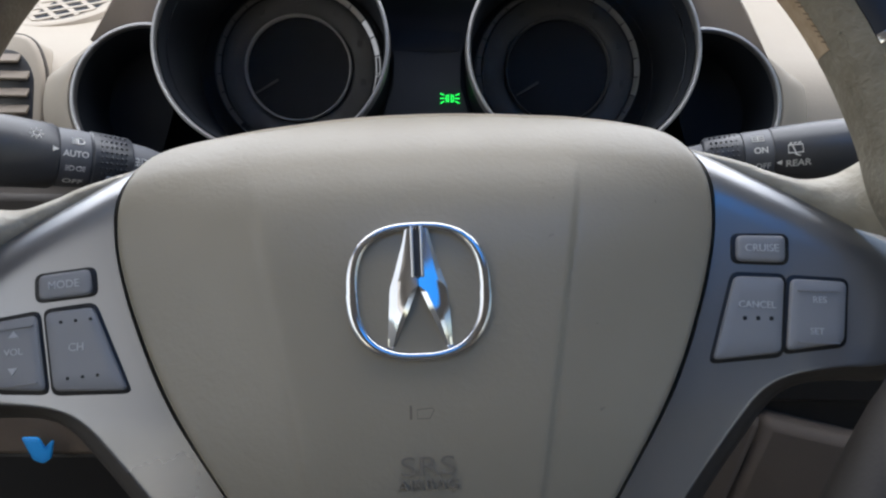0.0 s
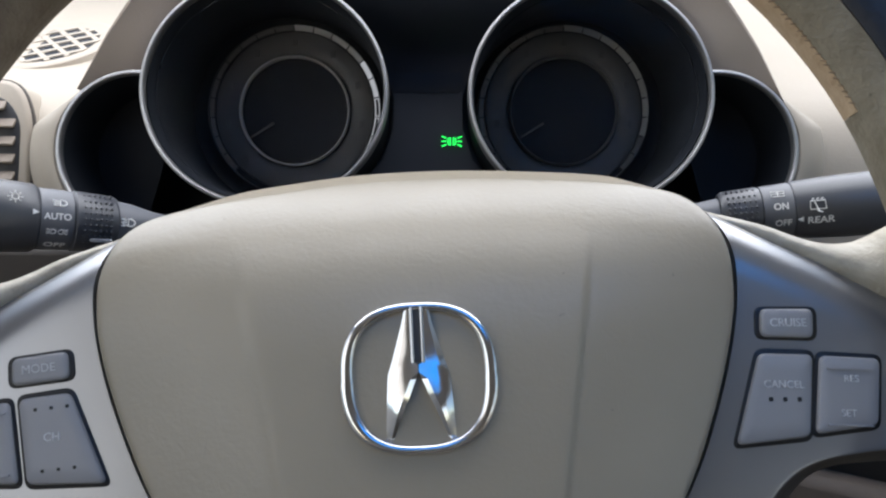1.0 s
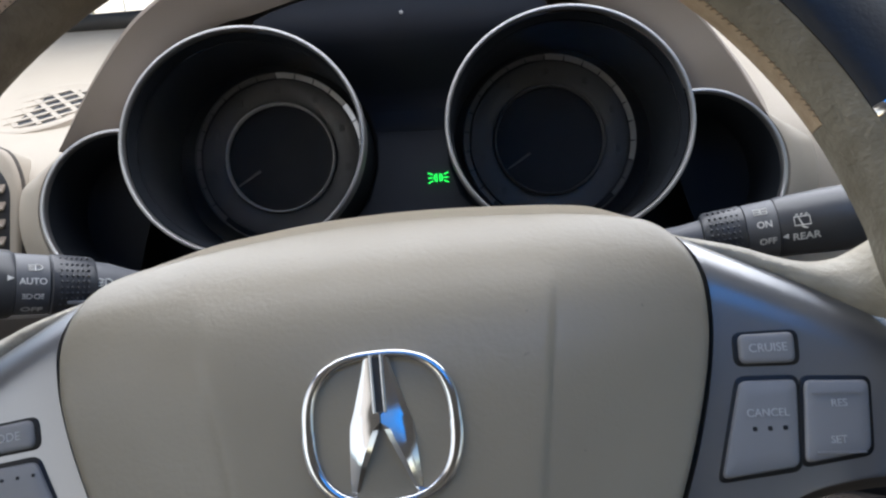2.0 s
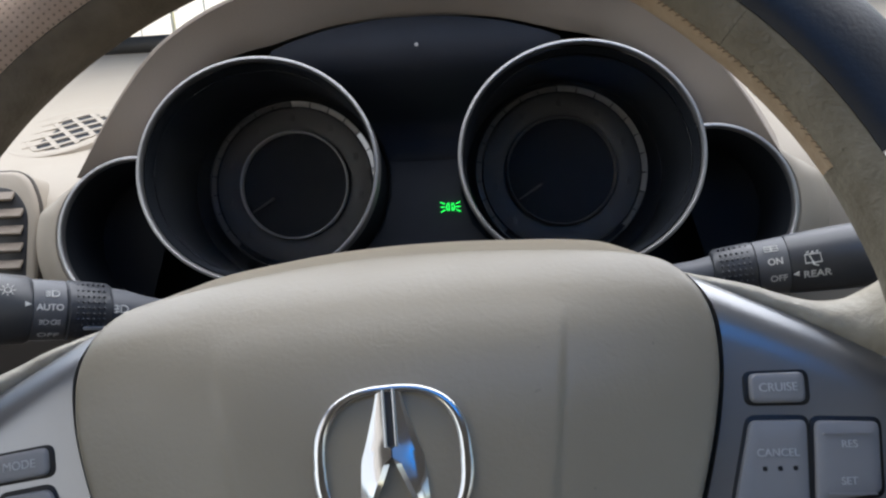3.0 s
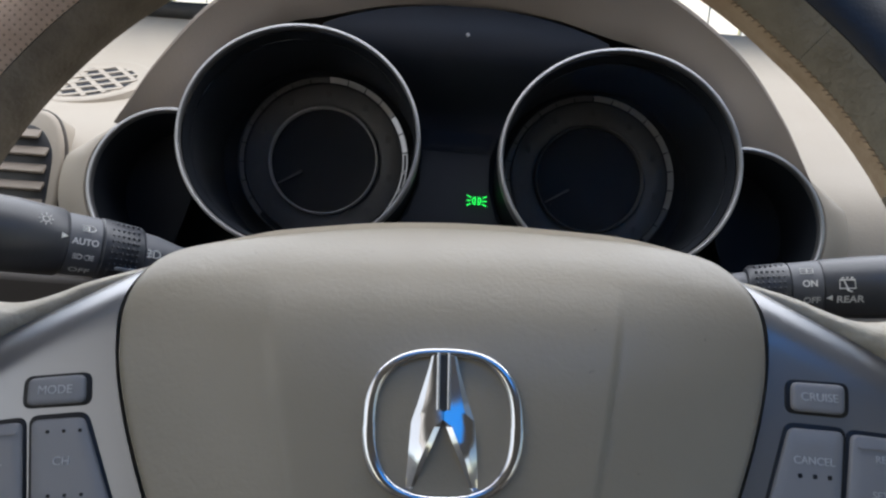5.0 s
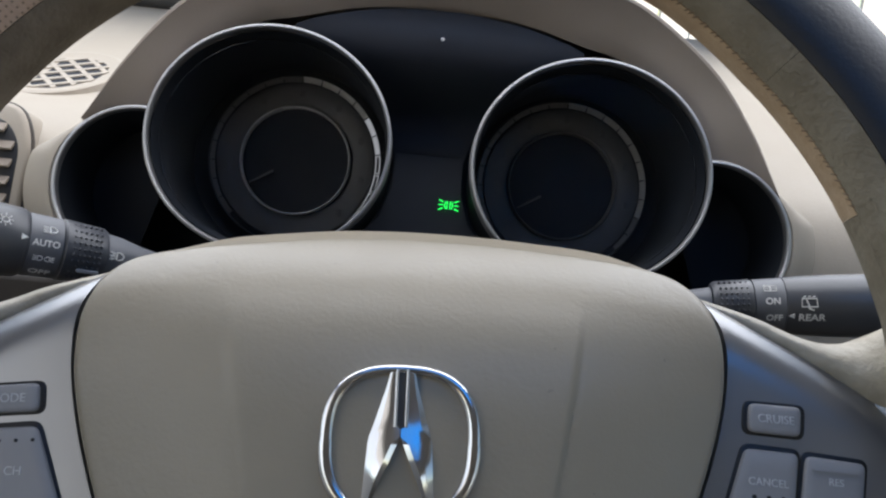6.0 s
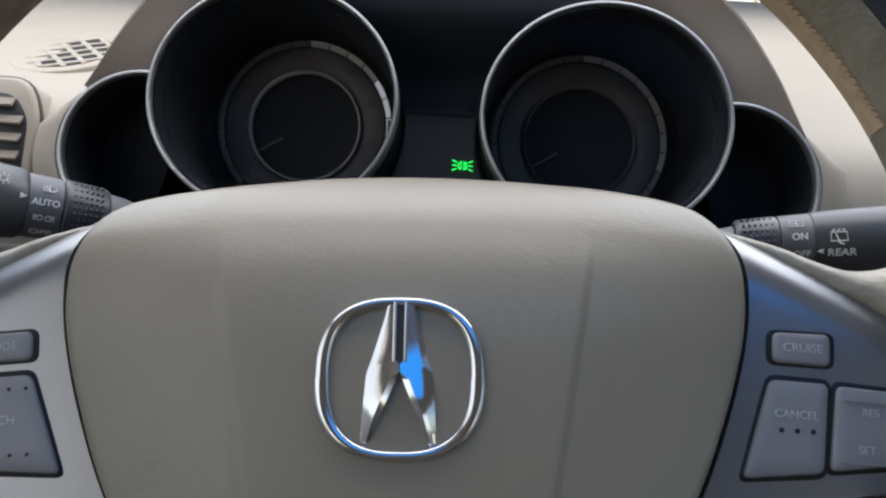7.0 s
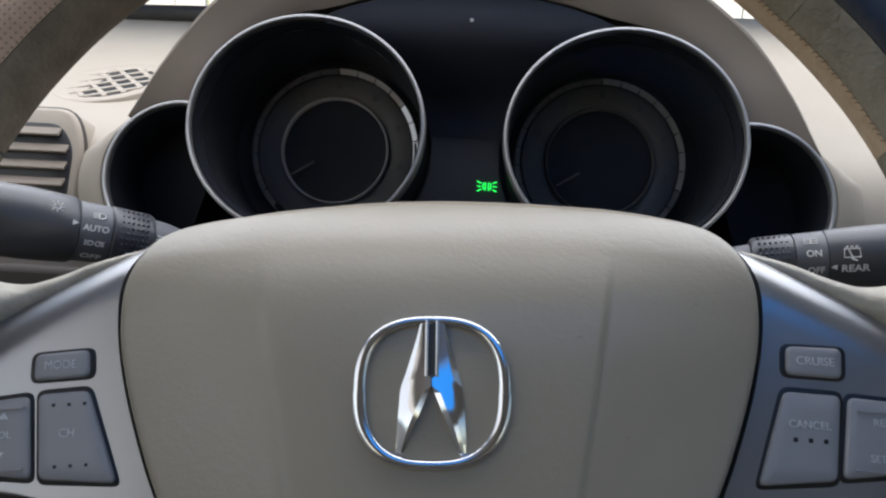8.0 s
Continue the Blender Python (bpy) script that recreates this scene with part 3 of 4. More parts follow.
# ---- instrument cluster ----
CLUSTER = tilted(0.002, 0.511, 1.155, 17)
cluster = thing("instrument_cluster", CLUSTER, "unlit instrument cluster with deep silver-rimmed gauges", "instrument cluster")
GY, GA, GB, DEEP = -0.0096, 0.0690, 0.0648, -0.092
part("back_panel", box(-0.19, 0.19, -0.095, 0.062, -0.104, -0.099), WELL, cluster, smooth=False)


def ellipse_ring(cx, cy, profile, seg=96, a0=0, a1=360):
    """Turns (x radius, y radius, height) triples round a centre."""
    bm = bmesh.new()
    full = a1 - a0 >= 360
    rows = []
    for i in range(seg if full else seg + 1):
        a = radians(a0 + (a1 - a0) * i / seg)
        rows.append([Vector((cx + rx * math.cos(a), cy + ry * math.sin(a), h)) for rx, ry, h in profile])
    sheet(bm, rows, wrap_i=full)
    return bm


def rimmed(cx, cy, a, b, z, w=0.0018, a0=0, a1=360):
    """A satin metal bezel: a rounded lip round a gauge."""
    e = [(a + w * c, b + w * c, z + h) for c, h in ((1.0, -0.012), (1.0, -0.001), (0.8, 0.0003), (0.45, 0.0008), (0.0, 0.0008), (-0.3, 0.0002), (-0.45, -0.0010), (-0.45, -0.004))]
    return ellipse_ring(cx, cy, e, 120, a0, a1)


for s in (-1, 1):
    cx = -0.0909 if s < 0 else 0.0922
    bezel = part("gauge_bezel", rimmed(cx, GY, GA - 0.0015, GB - 0.0015, 0.0), BEZEL, cluster, "satin chrome ring")
    part("gauge_well", ellipse_ring(cx, GY, [(GA - 0.003, GB - 0.003, -0.004), (GA - 0.0042, GB - 0.004, -0.030), (0.0655, 0.0640, DEEP)]), WELL, cluster, "black tapered well")
    dial = part("dial", lathe([(0.0002, DEEP - 0.001), (0.061, DEEP - 0.001), (0.061, DEEP - 0.003)], 72), DIAL, cluster, "black dial, unlit")
    dial.location = (-0.0888, -0.0076, 0) if s < 0 else (0.0907, -0.0066, 0)
    part("dial_band", lathe([(0.0365, DEEP + 0.001), (0.0372, DEEP + 0.0016), (0.0524, DEEP + 0.0014), (0.0528, DEEP)], 96), RINGGREY, dial)
    # left ring pale, right ring dim: the silver's shine is put into the colour
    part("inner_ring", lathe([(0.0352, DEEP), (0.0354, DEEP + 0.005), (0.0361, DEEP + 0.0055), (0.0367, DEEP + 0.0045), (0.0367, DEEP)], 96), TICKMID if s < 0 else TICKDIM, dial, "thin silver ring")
    part("outer_ring", lathe([(0.0566, DEEP - 0.0005), (0.0566, DEEP + 0.0026), (0.0571, DEEP + 0.0030), (0.0577, DEEP + 0.0026), (0.0577, DEEP - 0.0005)], 96), RINGGREY, dial)
    lens = part("gauge_lens", moved(lathe([(0.0003, 0.0006), (0.98, 0.0006), (0.98, -0.0006), (0.0003, -0.0006)], 72), Matrix.Translation((cx, GY, -0.014)) @ Matrix.Diagonal((GA - 0.0036, GB - 0.0036, 1, 1))), LENS, cluster, "clear gauge lens")
    lens.visible_shadow = False
    # scale segments, the light they catch put in by material along the arc
    for k in range(20):
        a0 = 225 - k * 13.5
        a1 = a0 - 12.7
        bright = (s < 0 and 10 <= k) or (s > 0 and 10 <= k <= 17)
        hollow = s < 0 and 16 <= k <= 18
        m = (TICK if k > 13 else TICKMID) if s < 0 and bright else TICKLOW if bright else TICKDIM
        r0, r1 = 0.0534, 0.0567
        if hollow:
            arcs = [lathe([(r0, DEEP + 0.0022), (r0 + 0.0007, DEEP + 0.0034), (r0 + 0.0008, DEEP + 0.0022)], 6, a0=a1, a1=a0),
                    lathe([(r1 - 0.0008, DEEP + 0.0022), (r1 - 0.0001, DEEP + 0.0036), (r1, DEEP + 0.0022)], 6, a0=a1, a1=a0),
                    lathe([(r0, DEEP + 0.0022), (r1, DEEP + 0.0024)], 2, a0=a0 - 0.8, a1=a0), lathe([(r0, DEEP + 0.0022), (r1, DEEP + 0.0024)], 2, a0=a1, a1=a1 + 0.8)]
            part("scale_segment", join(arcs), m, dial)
        else:
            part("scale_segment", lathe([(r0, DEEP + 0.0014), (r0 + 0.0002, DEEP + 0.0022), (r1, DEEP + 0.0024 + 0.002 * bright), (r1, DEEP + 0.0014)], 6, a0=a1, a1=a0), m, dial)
    # numerals too dim to read, as short bars
    for k in range(9):
        a = radians(225 - k * 33.75)
        part("numeral", moved(box(-0.0016, 0.0016, -0.0024, 0.0024, DEEP + 0.0016, DEEP + 0.0020), Matrix.Translation((0.0455 * math.cos(a), 0.0455 * math.sin(a), 0))), RINGGREY, dial, smooth=False)
    a = radians(212)
    part("needle", moved(slab([Vector((0.016, -0.0008)), Vector((0.034, -0.0004)), Vector((0.034, 0.0004)), Vector((0.016, 0.0008))], DEEP + 0.004, DEEP + 0.0055, 0.0002), Matrix.Rotation(a, 4, "Z")), NEEDLE, dial, "dim pointer at rest")
    # side gauges, partly behind the large ones
    sx, sy, sr = (-0.1640, -0.0425, 0.0450) if s < 0 else (0.1655, -0.0412, 0.0460)
    sa, sb = (-75, 98) if s > 0 else (82, 255)
    part("side_bezel", rimmed(sx, sy, sr - 0.0015, sr - 0.0015, -0.006, 0.0020, sa, sb), BEZEL, cluster, "satin chrome ring")
    part("side_well", ellipse_ring(sx, sy, [(sr - 0.002, sr - 0.002, -0.010), (sr - 0.004, sr - 0.004, -0.055), (0.0002, 0.0002, -0.056)], 72, sa, sb), WELL, cluster, "black side gauge")

# smoked centre display between the gauges
bm = bmesh.new()
rows = []
for v, w, z in ((80.2, 14, -22), (79.0, 28, -22.5), (77.5, 40, -23), (75.5, 52, -23.5), (72.5, 64, -24), (69, 76, -24.5), (65, 86, -25), (60, 88, -27), (54, 74, -31), (50, 62, -36), (45, 53, -46), (40, 45.5, -56), (35, 40, -66), (30, 35.5, -74), (25, 32, -80), (15, 27, -83), (0, 22.5, -83), (-20, 23, -83), (-40, 29.5, -83), (-60, 47, -83), (-90, 60, -83)):
    rows.append([mm(w * (2 * i / 24 - 1), v, z) for i in range(25)])
sheet(bm, rows)
centre = part("centre_panel", bm, SMOKE, cluster, "smoked black display panel, unlit")
part("sensor", lathe([(0.0001, 0.0012), (0.0008, 0.001), (0.0012, 0)], 16), PALE, centre).location = (0.001, 0.0640, -0.0240)
part("display_window", slab(rounded([mm(-26, 32), mm(24, 32), mm(22, 4), mm(-24, 4)], 0.003), -0.0836, -0.0824, 0.0001), SMOKE, centre)
for s in (-1, 1):
    ink = [tube([Vector((0.0158 + s * 0.0010, -0.0256, 0)), Vector((0.0158 + s * 0.0022, -0.0262, 0)), Vector((0.0158 + s * 0.0027, -0.0282, 0)), Vector((0.0158 + s * 0.0022, -0.0302, 0)), Vector((0.0158 + s * 0.0010, -0.0308, 0))], 0.00027, 6, closed=True)]
    for k in (-1, 0, 1):
        ink.append(tube([Vector((0.0158 + s * 0.0037, -0.0282 - k * 0.0020, 0)), Vector((0.0158 + s * 0.0066, -0.0282 - k * 0.0033, 0))], 0.00027, 6))
    lamp_half = part("indicator_symbol", moved(join(ink), Matrix.Translation((0, 0, -0.0812))), GREEN, centre, "lit green side lamp symbol")

# ---- dashboard ----
dash = thing("dashboard", Matrix.Translation((0, 0.62, 1.0)), "cream moulded dashboard with a hooded instrument bay", "dashboard")
to_dash = dash.matrix_world.inverted()
hood_m = to_dash @ CLUSTER
LIP = [(-197, -8), (-190, 2), (-175, 25), (-150, 56), (-124, 76), (-92, 90), (-50, 99), (0, 101), (50, 99), (92, 93), (122, 80), (158, 51), (182, 21), (195, 0), (203, -13)]
FACE = [(-196, -8), (-184, 0.5), (-160, 9), (-140, 37), (-112, 61.5), (-86, 69), (-46, 79), (0, 82), (46, 79), (86, 69), (112, 61.5), (140, 37), (160, 9), (184, 0.5), (202, -13)]
lip, face = curve([mm(u, v, 0) for u, v in LIP], 90), curve([mm(u, v, 0) for u, v in FACE], 90)


def hood_rows():
    rows = []
    for i, (p, q) in enumerate(zip(lip, face)):
        k = min(1.0, 0.04 + min(i, 89 - i) / 16) ** 0.7
        o = Vector((p.x / 0.21, (p.y + 0.03) / 0.14, 0)).normalized()
        r = min(1.0, max(0.0, p.x / 0.06))
        steps = [(q, -0.008 - 0.018 * k), (q.lerp(p, 0.5), -0.008 - 0.002 * k), (q.lerp(p, 0.93), -0.0075 + 0.007 * k), (p, -0.0072 + 0.0092 * k), (p + o * 0.0018 * k, -0.0075 + 0.0097 * k), (p + o * 0.0032 * k, -0.008 + 0.0075 * k), (p + o * 0.0042 * k, -0.008), (p + o * (0.002 + 0.003 * k + 0.008 * r), -0.04), (p + o * (0.004 + 0.036 * r), -0.09), (p + o * (0.075 * r - 0.002), -0.17), (p - o * 0.03, -0.26)]
        rows.append([Vector((c.x, c.y, h)) for c, h in steps])
    return rows


bm = bmesh.new()
sheet(bm, hood_rows())
part("instrument_hood", moved(bm, hood_m), HOODM, dash, "beige curved hood over the gauges")


# reach and height of the dashboard's skin: (y, z) from the knees to the windscreen
DASH_PROFILE = [(0.560, 0.80), (0.548, 0.93), (0.545, 1.02), (0.552, 1.08), (0.567, 1.117), (0.600, 1.133), (0.66, 1.147), (0.72, 1.165), (0.82, 1.189), (0.93, 1.208), (0.985, 1.216)]


def dash_skin(name, x0, x1, first, label, lift=0.0):
    bm = bmesh.new()
    prof = curve([Vector((0, y, z)) for y, z in DASH_PROFILE[first:]], 60)
    rows = []
    for i in range(25):
        x = x0 + (x1 - x0) * i / 24
        rows.append([Vector((x, p.y, p.z + lift * min(1.0, max(0.0, (p.y - 0.56) / 0.16)))) for p in prof])
    rows = [[p + Vector((0, 0.01, -0.02)) for p in rows[0]]] + rows + [[p + Vector((0, 0.01, -0.02)) for p in rows[-1]]]
    sheet(bm, rows)
    return part(name, moved(bm, to_dash), CREAM, dash, label)


dash_skin("dash_skin", -0.62, -0.196, 0, "cream grained dash skin")
dash_skin("dash_skin", 0.198, 1.20, 0, "cream grained dash skin", 0.026)
dash_skin("dash_top", -0.196, 0.198, 6, "cream grained dash top")
# black box: the shade of the open void above the knee panels, as colour
part("knee_void_shade", moved(box(-0.196, 0.36, 0.540, 0.560, 0.893, 1.03), to_dash), BLACK, dash, bevel=0.004)
lean = Matrix.Translation((0.245, 0.544, 0.872)) @ Matrix.Rotation(radians(14), 4, "Y")
part("knee_panel", moved(box(-0.045, -0.0008, -0.016, 0.016, -0.19, 0.014), to_dash @ lean), BROWNTRIM, dash, "brown lower trim panel", bevel=0.007)
part("knee_panel", moved(box(0.0008, 0.22, -0.016, 0.016, -0.19, 0.014), to_dash @ lean), BROWNTRIM, dash, "brown lower trim panel", bevel=0.007)
# black backing that puts darkness behind the knee panels
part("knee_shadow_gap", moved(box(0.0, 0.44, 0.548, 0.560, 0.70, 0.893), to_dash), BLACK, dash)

# speaker-like demister grille on the dash top
gm = to_dash @ Matrix.Translation((-0.2835, 0.688, 1.1560)) @ Matrix.Rotation(radians(-14), 4, "Z") @ Matrix.Rotation(radians(17.5), 4, "X")
gr = part("demister_surround", moved(ellipse_ring(0, 0, [(0.047, 0.048, -0.004), (0.046, 0.047, 0.0012), (0.044, 0.045, 0.0022), (0.0425, 0.0435, 0.0020), (0.036, 0.037, 0.0008), (0.0335, 0.0345, 0.0006), (0.033, 0.034, -0.003)], 72), gm), CREAM, dash, "oval cream demister dish")
part("demister_floor", moved(ellipse_ring(0, 0, [(0.0345, 0.0355, 0.0004), (0.0005, 0.0005, 0.0004)], 48), gm), WELL, gr)
for k in range(-2, 3):
    for turn in (38, -38):
        off = k * 0.0138
        half = math.sqrt(max(0.0, 1 - (off / 0.0345) ** 2)) * 0.0345
        if half > 0.008:
            part("grille_bar", moved(box(-half, half, off - 0.0019, off + 0.0019, 0.0004, 0.0014 + 0.0002 * (turn > 0)), gm @ Matrix.Rotation(radians(turn), 4, "Z")), CREAM, gr, smooth=False)

# side air vent with its slats
vm = to_dash @ tilted(-0.2985, 0.552, 1.0945, 20)
vent = part("air_vent", moved(join([slab(rounded([mm(-52, 52), mm(45, 52), mm(54, 30), mm(51, -60), mm(-52, -60)], 0.016), -0.03, 0.004, 0.004)]), vm), CREAM, dash, "cream air vent surround")
part("vent_throat", moved(slab(rounded([mm(-44, 41), mm(38, 41), mm(48, 26), mm(45.5, -54), mm(-44, -52)], 0.010), -0.004, 0.0045, 0.0005), vm), BLACK, vent)
part("vent_seam", moved(slab(rounded([mm(-53, 53), mm(45.2, 52.8), mm(54.7, 30.2), mm(51.7, -61), mm(-53, -61)], 0.016), -0.003, 0.0005, 0.0005), vm), DARKTRIM, vent)
for k in range(8):
    v = 35 - k * 11.0
    part("slat", moved(moved(box(-0.043, 0.0450 - 0.006 * (k == 0), -0.0037, 0.0037, -0.0010, 0.0010), Matrix.Translation((0, v / 1000, 0.0058)) @ Matrix.Rotation(radians(-38), 4, "X")), vm), SLAT, vent, bevel=0.0006)


# ---- control stalks ----
def stalk(name, origin, out, label):
    """A frame whose x runs along the stalk away from the column, z up towards the driver's eye."""
    x = Vector(out).normalized()
    z = (Vector((0, -0.96, 0.28)) - x * x.dot(Vector((0, -0.96, 0.28)))).normalized()
    y = z.cross(x)
    m = Matrix((x, y, z)).transposed().to_4x4()
    m.translation = origin
    return thing(name, m, label, "control stalk", "column stalks")


def turned(profile, mat, parent, name, label=""):
    return part(name, lathe([(r / 1000, h / 1000) for h, r in profile], 48, axis="x"), mat, parent, label)


def on_barrel(x, up, r, spin=0.0):
    """A frame lying on a barrel of that radius, up millimetres above the middle line as the driver sees it."""
    a = math.asin(max(-0.95, min(0.95, up / r)))
    return Matrix.Translation(mm(x, r * math.sin(a), r * math.cos(a))) @ Matrix.Rotation(-a, 4, "X") @ Matrix.Rotation(radians(spin), 4, "Z")


def grip_dots(parent, x0, x1, r, n, rows, mat):
    """Raised dots on the turning ring, sharing one mesh."""
    bm = bmesh.new()
    bmesh.ops.create_icosphere(bm, subdivisions=1, radius=0.00075)
    me = bpy.data.meshes.new("grip_dot")
    bm.to_mesh(me)
    bm.free()
    me.materials.append(mat)
    for i in range(n):
        for j in range(rows):
            up = -r * 0.8 + r * 1.7 * j / (rows - 1)
            ob = new("grip_dot", me)
            ob.parent, ob.matrix_local = parent, on_barrel(x0 + (x1 - x0) * (i + 0.5) / n, up, r)


def lamp_icon(x, up, r, kind, parent, mat, flip=1):
    """Small printed lamp symbols."""
    m = on_barrel(x, up, r)
    ink = []
    if kind == "sun":
        ink.append(tube([Vector((0.0014 * math.cos(a), 0.0014 * math.sin(a), 0)) for a in [k * math.pi / 6 for k in range(12)]], 0.0002, 5, closed=True))
        for k in range(8):
            a = k * math.pi / 4
            ink.append(tube([Vector((0.002 * math.cos(a), 0.002 * math.sin(a), 0)), Vector((0.003 * math.cos(a), 0.003 * math.sin(a), 0))], 0.00018, 5))
    else:
        ink.append(tube([mm(0, -1.5, 0), mm(1.2, -1.5, 0), mm(2.4, -0.9, 0), mm(2.8, 0, 0), mm(2.4, 0.9, 0), mm(1.2, 1.5, 0), mm(0, 1.5, 0)], 0.00030, 5, closed=True))
        for k in ((-1.2, -0.4, 0.4, 1.2) if kind == "beam" else (-1.0, 0, 1.0)):
            tilt = 0.5 if kind != "beam" else 0
            ink.append(tube([mm(-0.6, k, 0), mm(-2.7, k + tilt * (k > 0) - tilt * (k < 0), 0)], 0.00028, 5))
        if kind == "fog":
            ink.append(tube([mm(-1.8, 1.8, 0), mm(-1.4, 0.6, 0), mm(-2.0, -0.6, 0), mm(-1.6, -1.9, 0)], 0.0002, 5))
        if flip < 0:
            ink = [moved(b, Matrix.Diagonal((-1, 1, 1, 1))) for b in ink]
    scale = {"side": 0.74, "fog": 1.15}.get(kind, 1.05)
    part("lamp_symbol", moved(join(ink), m @ Matrix.Scale(scale, 4) @ Matrix.Translation((0, 0, 0.0001))), mat, parent)


ls = stalk("light_stalk", Vector((-0.1716, 0.4181, 1.0970)), (1, 0.65, -0.289), "charcoal light control stalk with white printed symbols")
turned([(26.4, 8), (26.6, 11.2), (34, 10.2), (44, 7.5), (52, 6.2), (90, 5.5)], GREYRING, ls, "stalk_arm", "dark grey tapering arm")
grip = turned([(6.2, 11), (6.2, 13.2), (7.4, 14.4), (24.6, 13.2), (26.2, 12.2), (26.2, 10)], STALK, ls, "turning_ring", "dotted charcoal turning ring")
grip_dots(grip, 9.5, 23.5, 14.0, 6, 10, STALK)
mark = turned([(-8.2, 12), (-8.2, 14.4), (5.9, 13.9), (5.9, 12)], GREYRING, ls, "position_ring", "dark grey ring with white print")
knob = turned([(-8.5, 12), (-8.5, 14.6), (-10.5, 15.8), (-30, 17.0), (-44, 16.8), (-54, 14.6), (-58, 8.0), (-58.5, 0.1)], STALK, ls, "end_knob", "smooth charcoal end knob")


def print_on(parent, text, size, x, up, r, wide=1.0):
    lettering("printed_text", text, size, on_barrel(x, up, r) @ Matrix.Translation((0, 0, 0.00012)), WHITE, parent, 0.00006, wide=wide)


print_on(mark, "AUTO", 0.0041, -1.2, 2.0, 14.2)
print_on(mark, "OFF", 0.0042, -1.2, -11.0, 14.2, 1.25)
lamp_icon(-0.4, 8.2, 14.2, "beam", mark, WHITE)
lamp_icon(1.4, -4.8, 14.2, "side", mark, WHITE, -1)
lamp_icon(-3.6, -4.8, 14.2, "side", mark, WHITE, 1)
lamp_icon(-19, 9.5, 16.4, "sun", knob, WHITE)
part("pointer_mark", moved(slab([mm(-1.4, -1.3), mm(1.4, 0), mm(-1.4, 1.3)], -0.0001, 0.0003, 0.0001), on_barrel(-10.5, 3.6, 16.0)), WHITE, knob, smooth=False)
lamp_icon(30.2, 1.6, 11.3, "fog", ls, WHITE)
part("index_bar", moved(slab(rounded([mm(-5, -0.8), mm(5, -0.8), mm(5, 0.8), mm(-5, 0.8)], 0.0007), -0.0006, 0.0006, 0.0003), on_barrel(18.5, -7.6, 13.9)), PALE, grip)

rs = stalk("wiper_stalk", Vector((0.1749, 0.4193, 1.1030)), (1, -0.145, 0.144), "charcoal wiper control stalk with white printed symbols")
turned([(-33.2, 6), (-33.4, 8.6), (-42, 7.4), (-90, 5.5)], GREYRING, rs, "stalk_arm", "dark grey tapering arm")
grip = turned([(-33, 7), (-33, 10.2), (-31.5, 11.4), (-16.0, 12.4), (-14.8, 11.8), (-14.8, 10)], STALK, rs, "turning_ring", "dotted charcoal turning ring")
grip_dots(grip, -31, -16.5, 12.0, 6, 9, STALK)
mark = turned([(-14.5, 10), (-14.5, 12.2), (-1.2, 13.0), (-1.2, 11)], GREYRING, rs, "position_ring", "dark grey ring with white print")
knob = turned([(-0.9, 11), (-0.9, 13.2), (1.0, 13.6), (20, 14.6), (40, 15.0), (50, 14.0), (56, 9.0), (57, 0.1)], STALK, rs, "end_knob", "smooth charcoal end knob")
print_on(mark, "ON", 0.0042, -7.2, 2.2, 12.8)
print_on(mark, "OFF", 0.0042, -6.6, -5.4, 12.8)
print_on(knob, "REAR", 0.0045, 9.2, -5.2, 14.4, 1.1)
part("pointer_mark", moved(slab([mm(1.3, -1.2), mm(-1.3, 0), mm(1.3, 1.2)], -0.0001, 0.0003, 0.0001), on_barrel(0.6, -4.4, 13.7)), WHITE, knob, smooth=False)
ink = [tube([mm(-2.8, -1.4, 0), mm(2.8, -1.4, 0), mm(2.8, 1.4, 0), mm(-2.8, 1.4, 0)], 0.0002, 5, closed=True), tube([mm(0, -1.4, 0), mm(0, 1.4, 0)], 0.00018, 5), tube([mm(-2.8, 0, 0), mm(2.8, 0, 0)], 0.00015, 5)]
part("wiper_symbol", moved(join(ink), on_barrel(-8.0, 8.0, 12.8) @ Matrix.Translation((0, 0, 0.0002))), WHITE, mark)
ink = [tube([mm(-3.4, -2.0, 0), mm(3.4, -2.0, 0), mm(3.2, 1.8, 0), mm(-3.2, 1.8, 0)], 0.0003, 5, closed=True), tube([mm(0.4, -3.4, 0), mm(-1.4, 1.4, 0)], 0.0003, 5), tube([mm(-0.6, -2.6, 0), mm(1.8, -3.6, 0)], 0.0003, 5)]
for k in (-2, 0, 2):
    ink.append(tube([mm(k - 0.5, 2.6, 0), mm(k + 0.5, 2.9, 0)], 0.0003, 5))
part("wiper_symbol", moved(join(ink), on_barrel(8.2, 1.8, 14.2) @ Matrix.Translation((0, 0, 0.0002))), WHITE, knob)

# cream flare from the side gauges back to the dash skin
for s in (-1, 1):
    sx, sy, sr = (-0.1640, -0.0425, 0.0450) if s < 0 else (0.1655, -0.0412, 0.0460)
    sa, sb = (-100, 54) if s > 0 else (126, 280)
    flare = bmesh.new()
    rows = []
    for i in range(61):
        turn = sa + (sb - sa) * i / 60
        end = (60 - i) if s > 0 else i
        k = min(1.0, 0.08 + end / 16)
        a = radians(turn)
        rows.append([Vector((sx + (sr + o * k) * math.cos(a), sy + (sr + o * k * (1 - 0.3 * (o > 0.01))) * math.sin(a), h)) for o, h in ((0.0010, -0.009), (0.0022, -0.0075), (0.006, -0.0085), (0.016, -0.018), (0.034, -0.045), (0.05, -0.09))])
    sheet(flare, rows)
    part("gauge_surround", moved(flare, hood_m), CREAM, dash, "cream moulding round the side gauge")

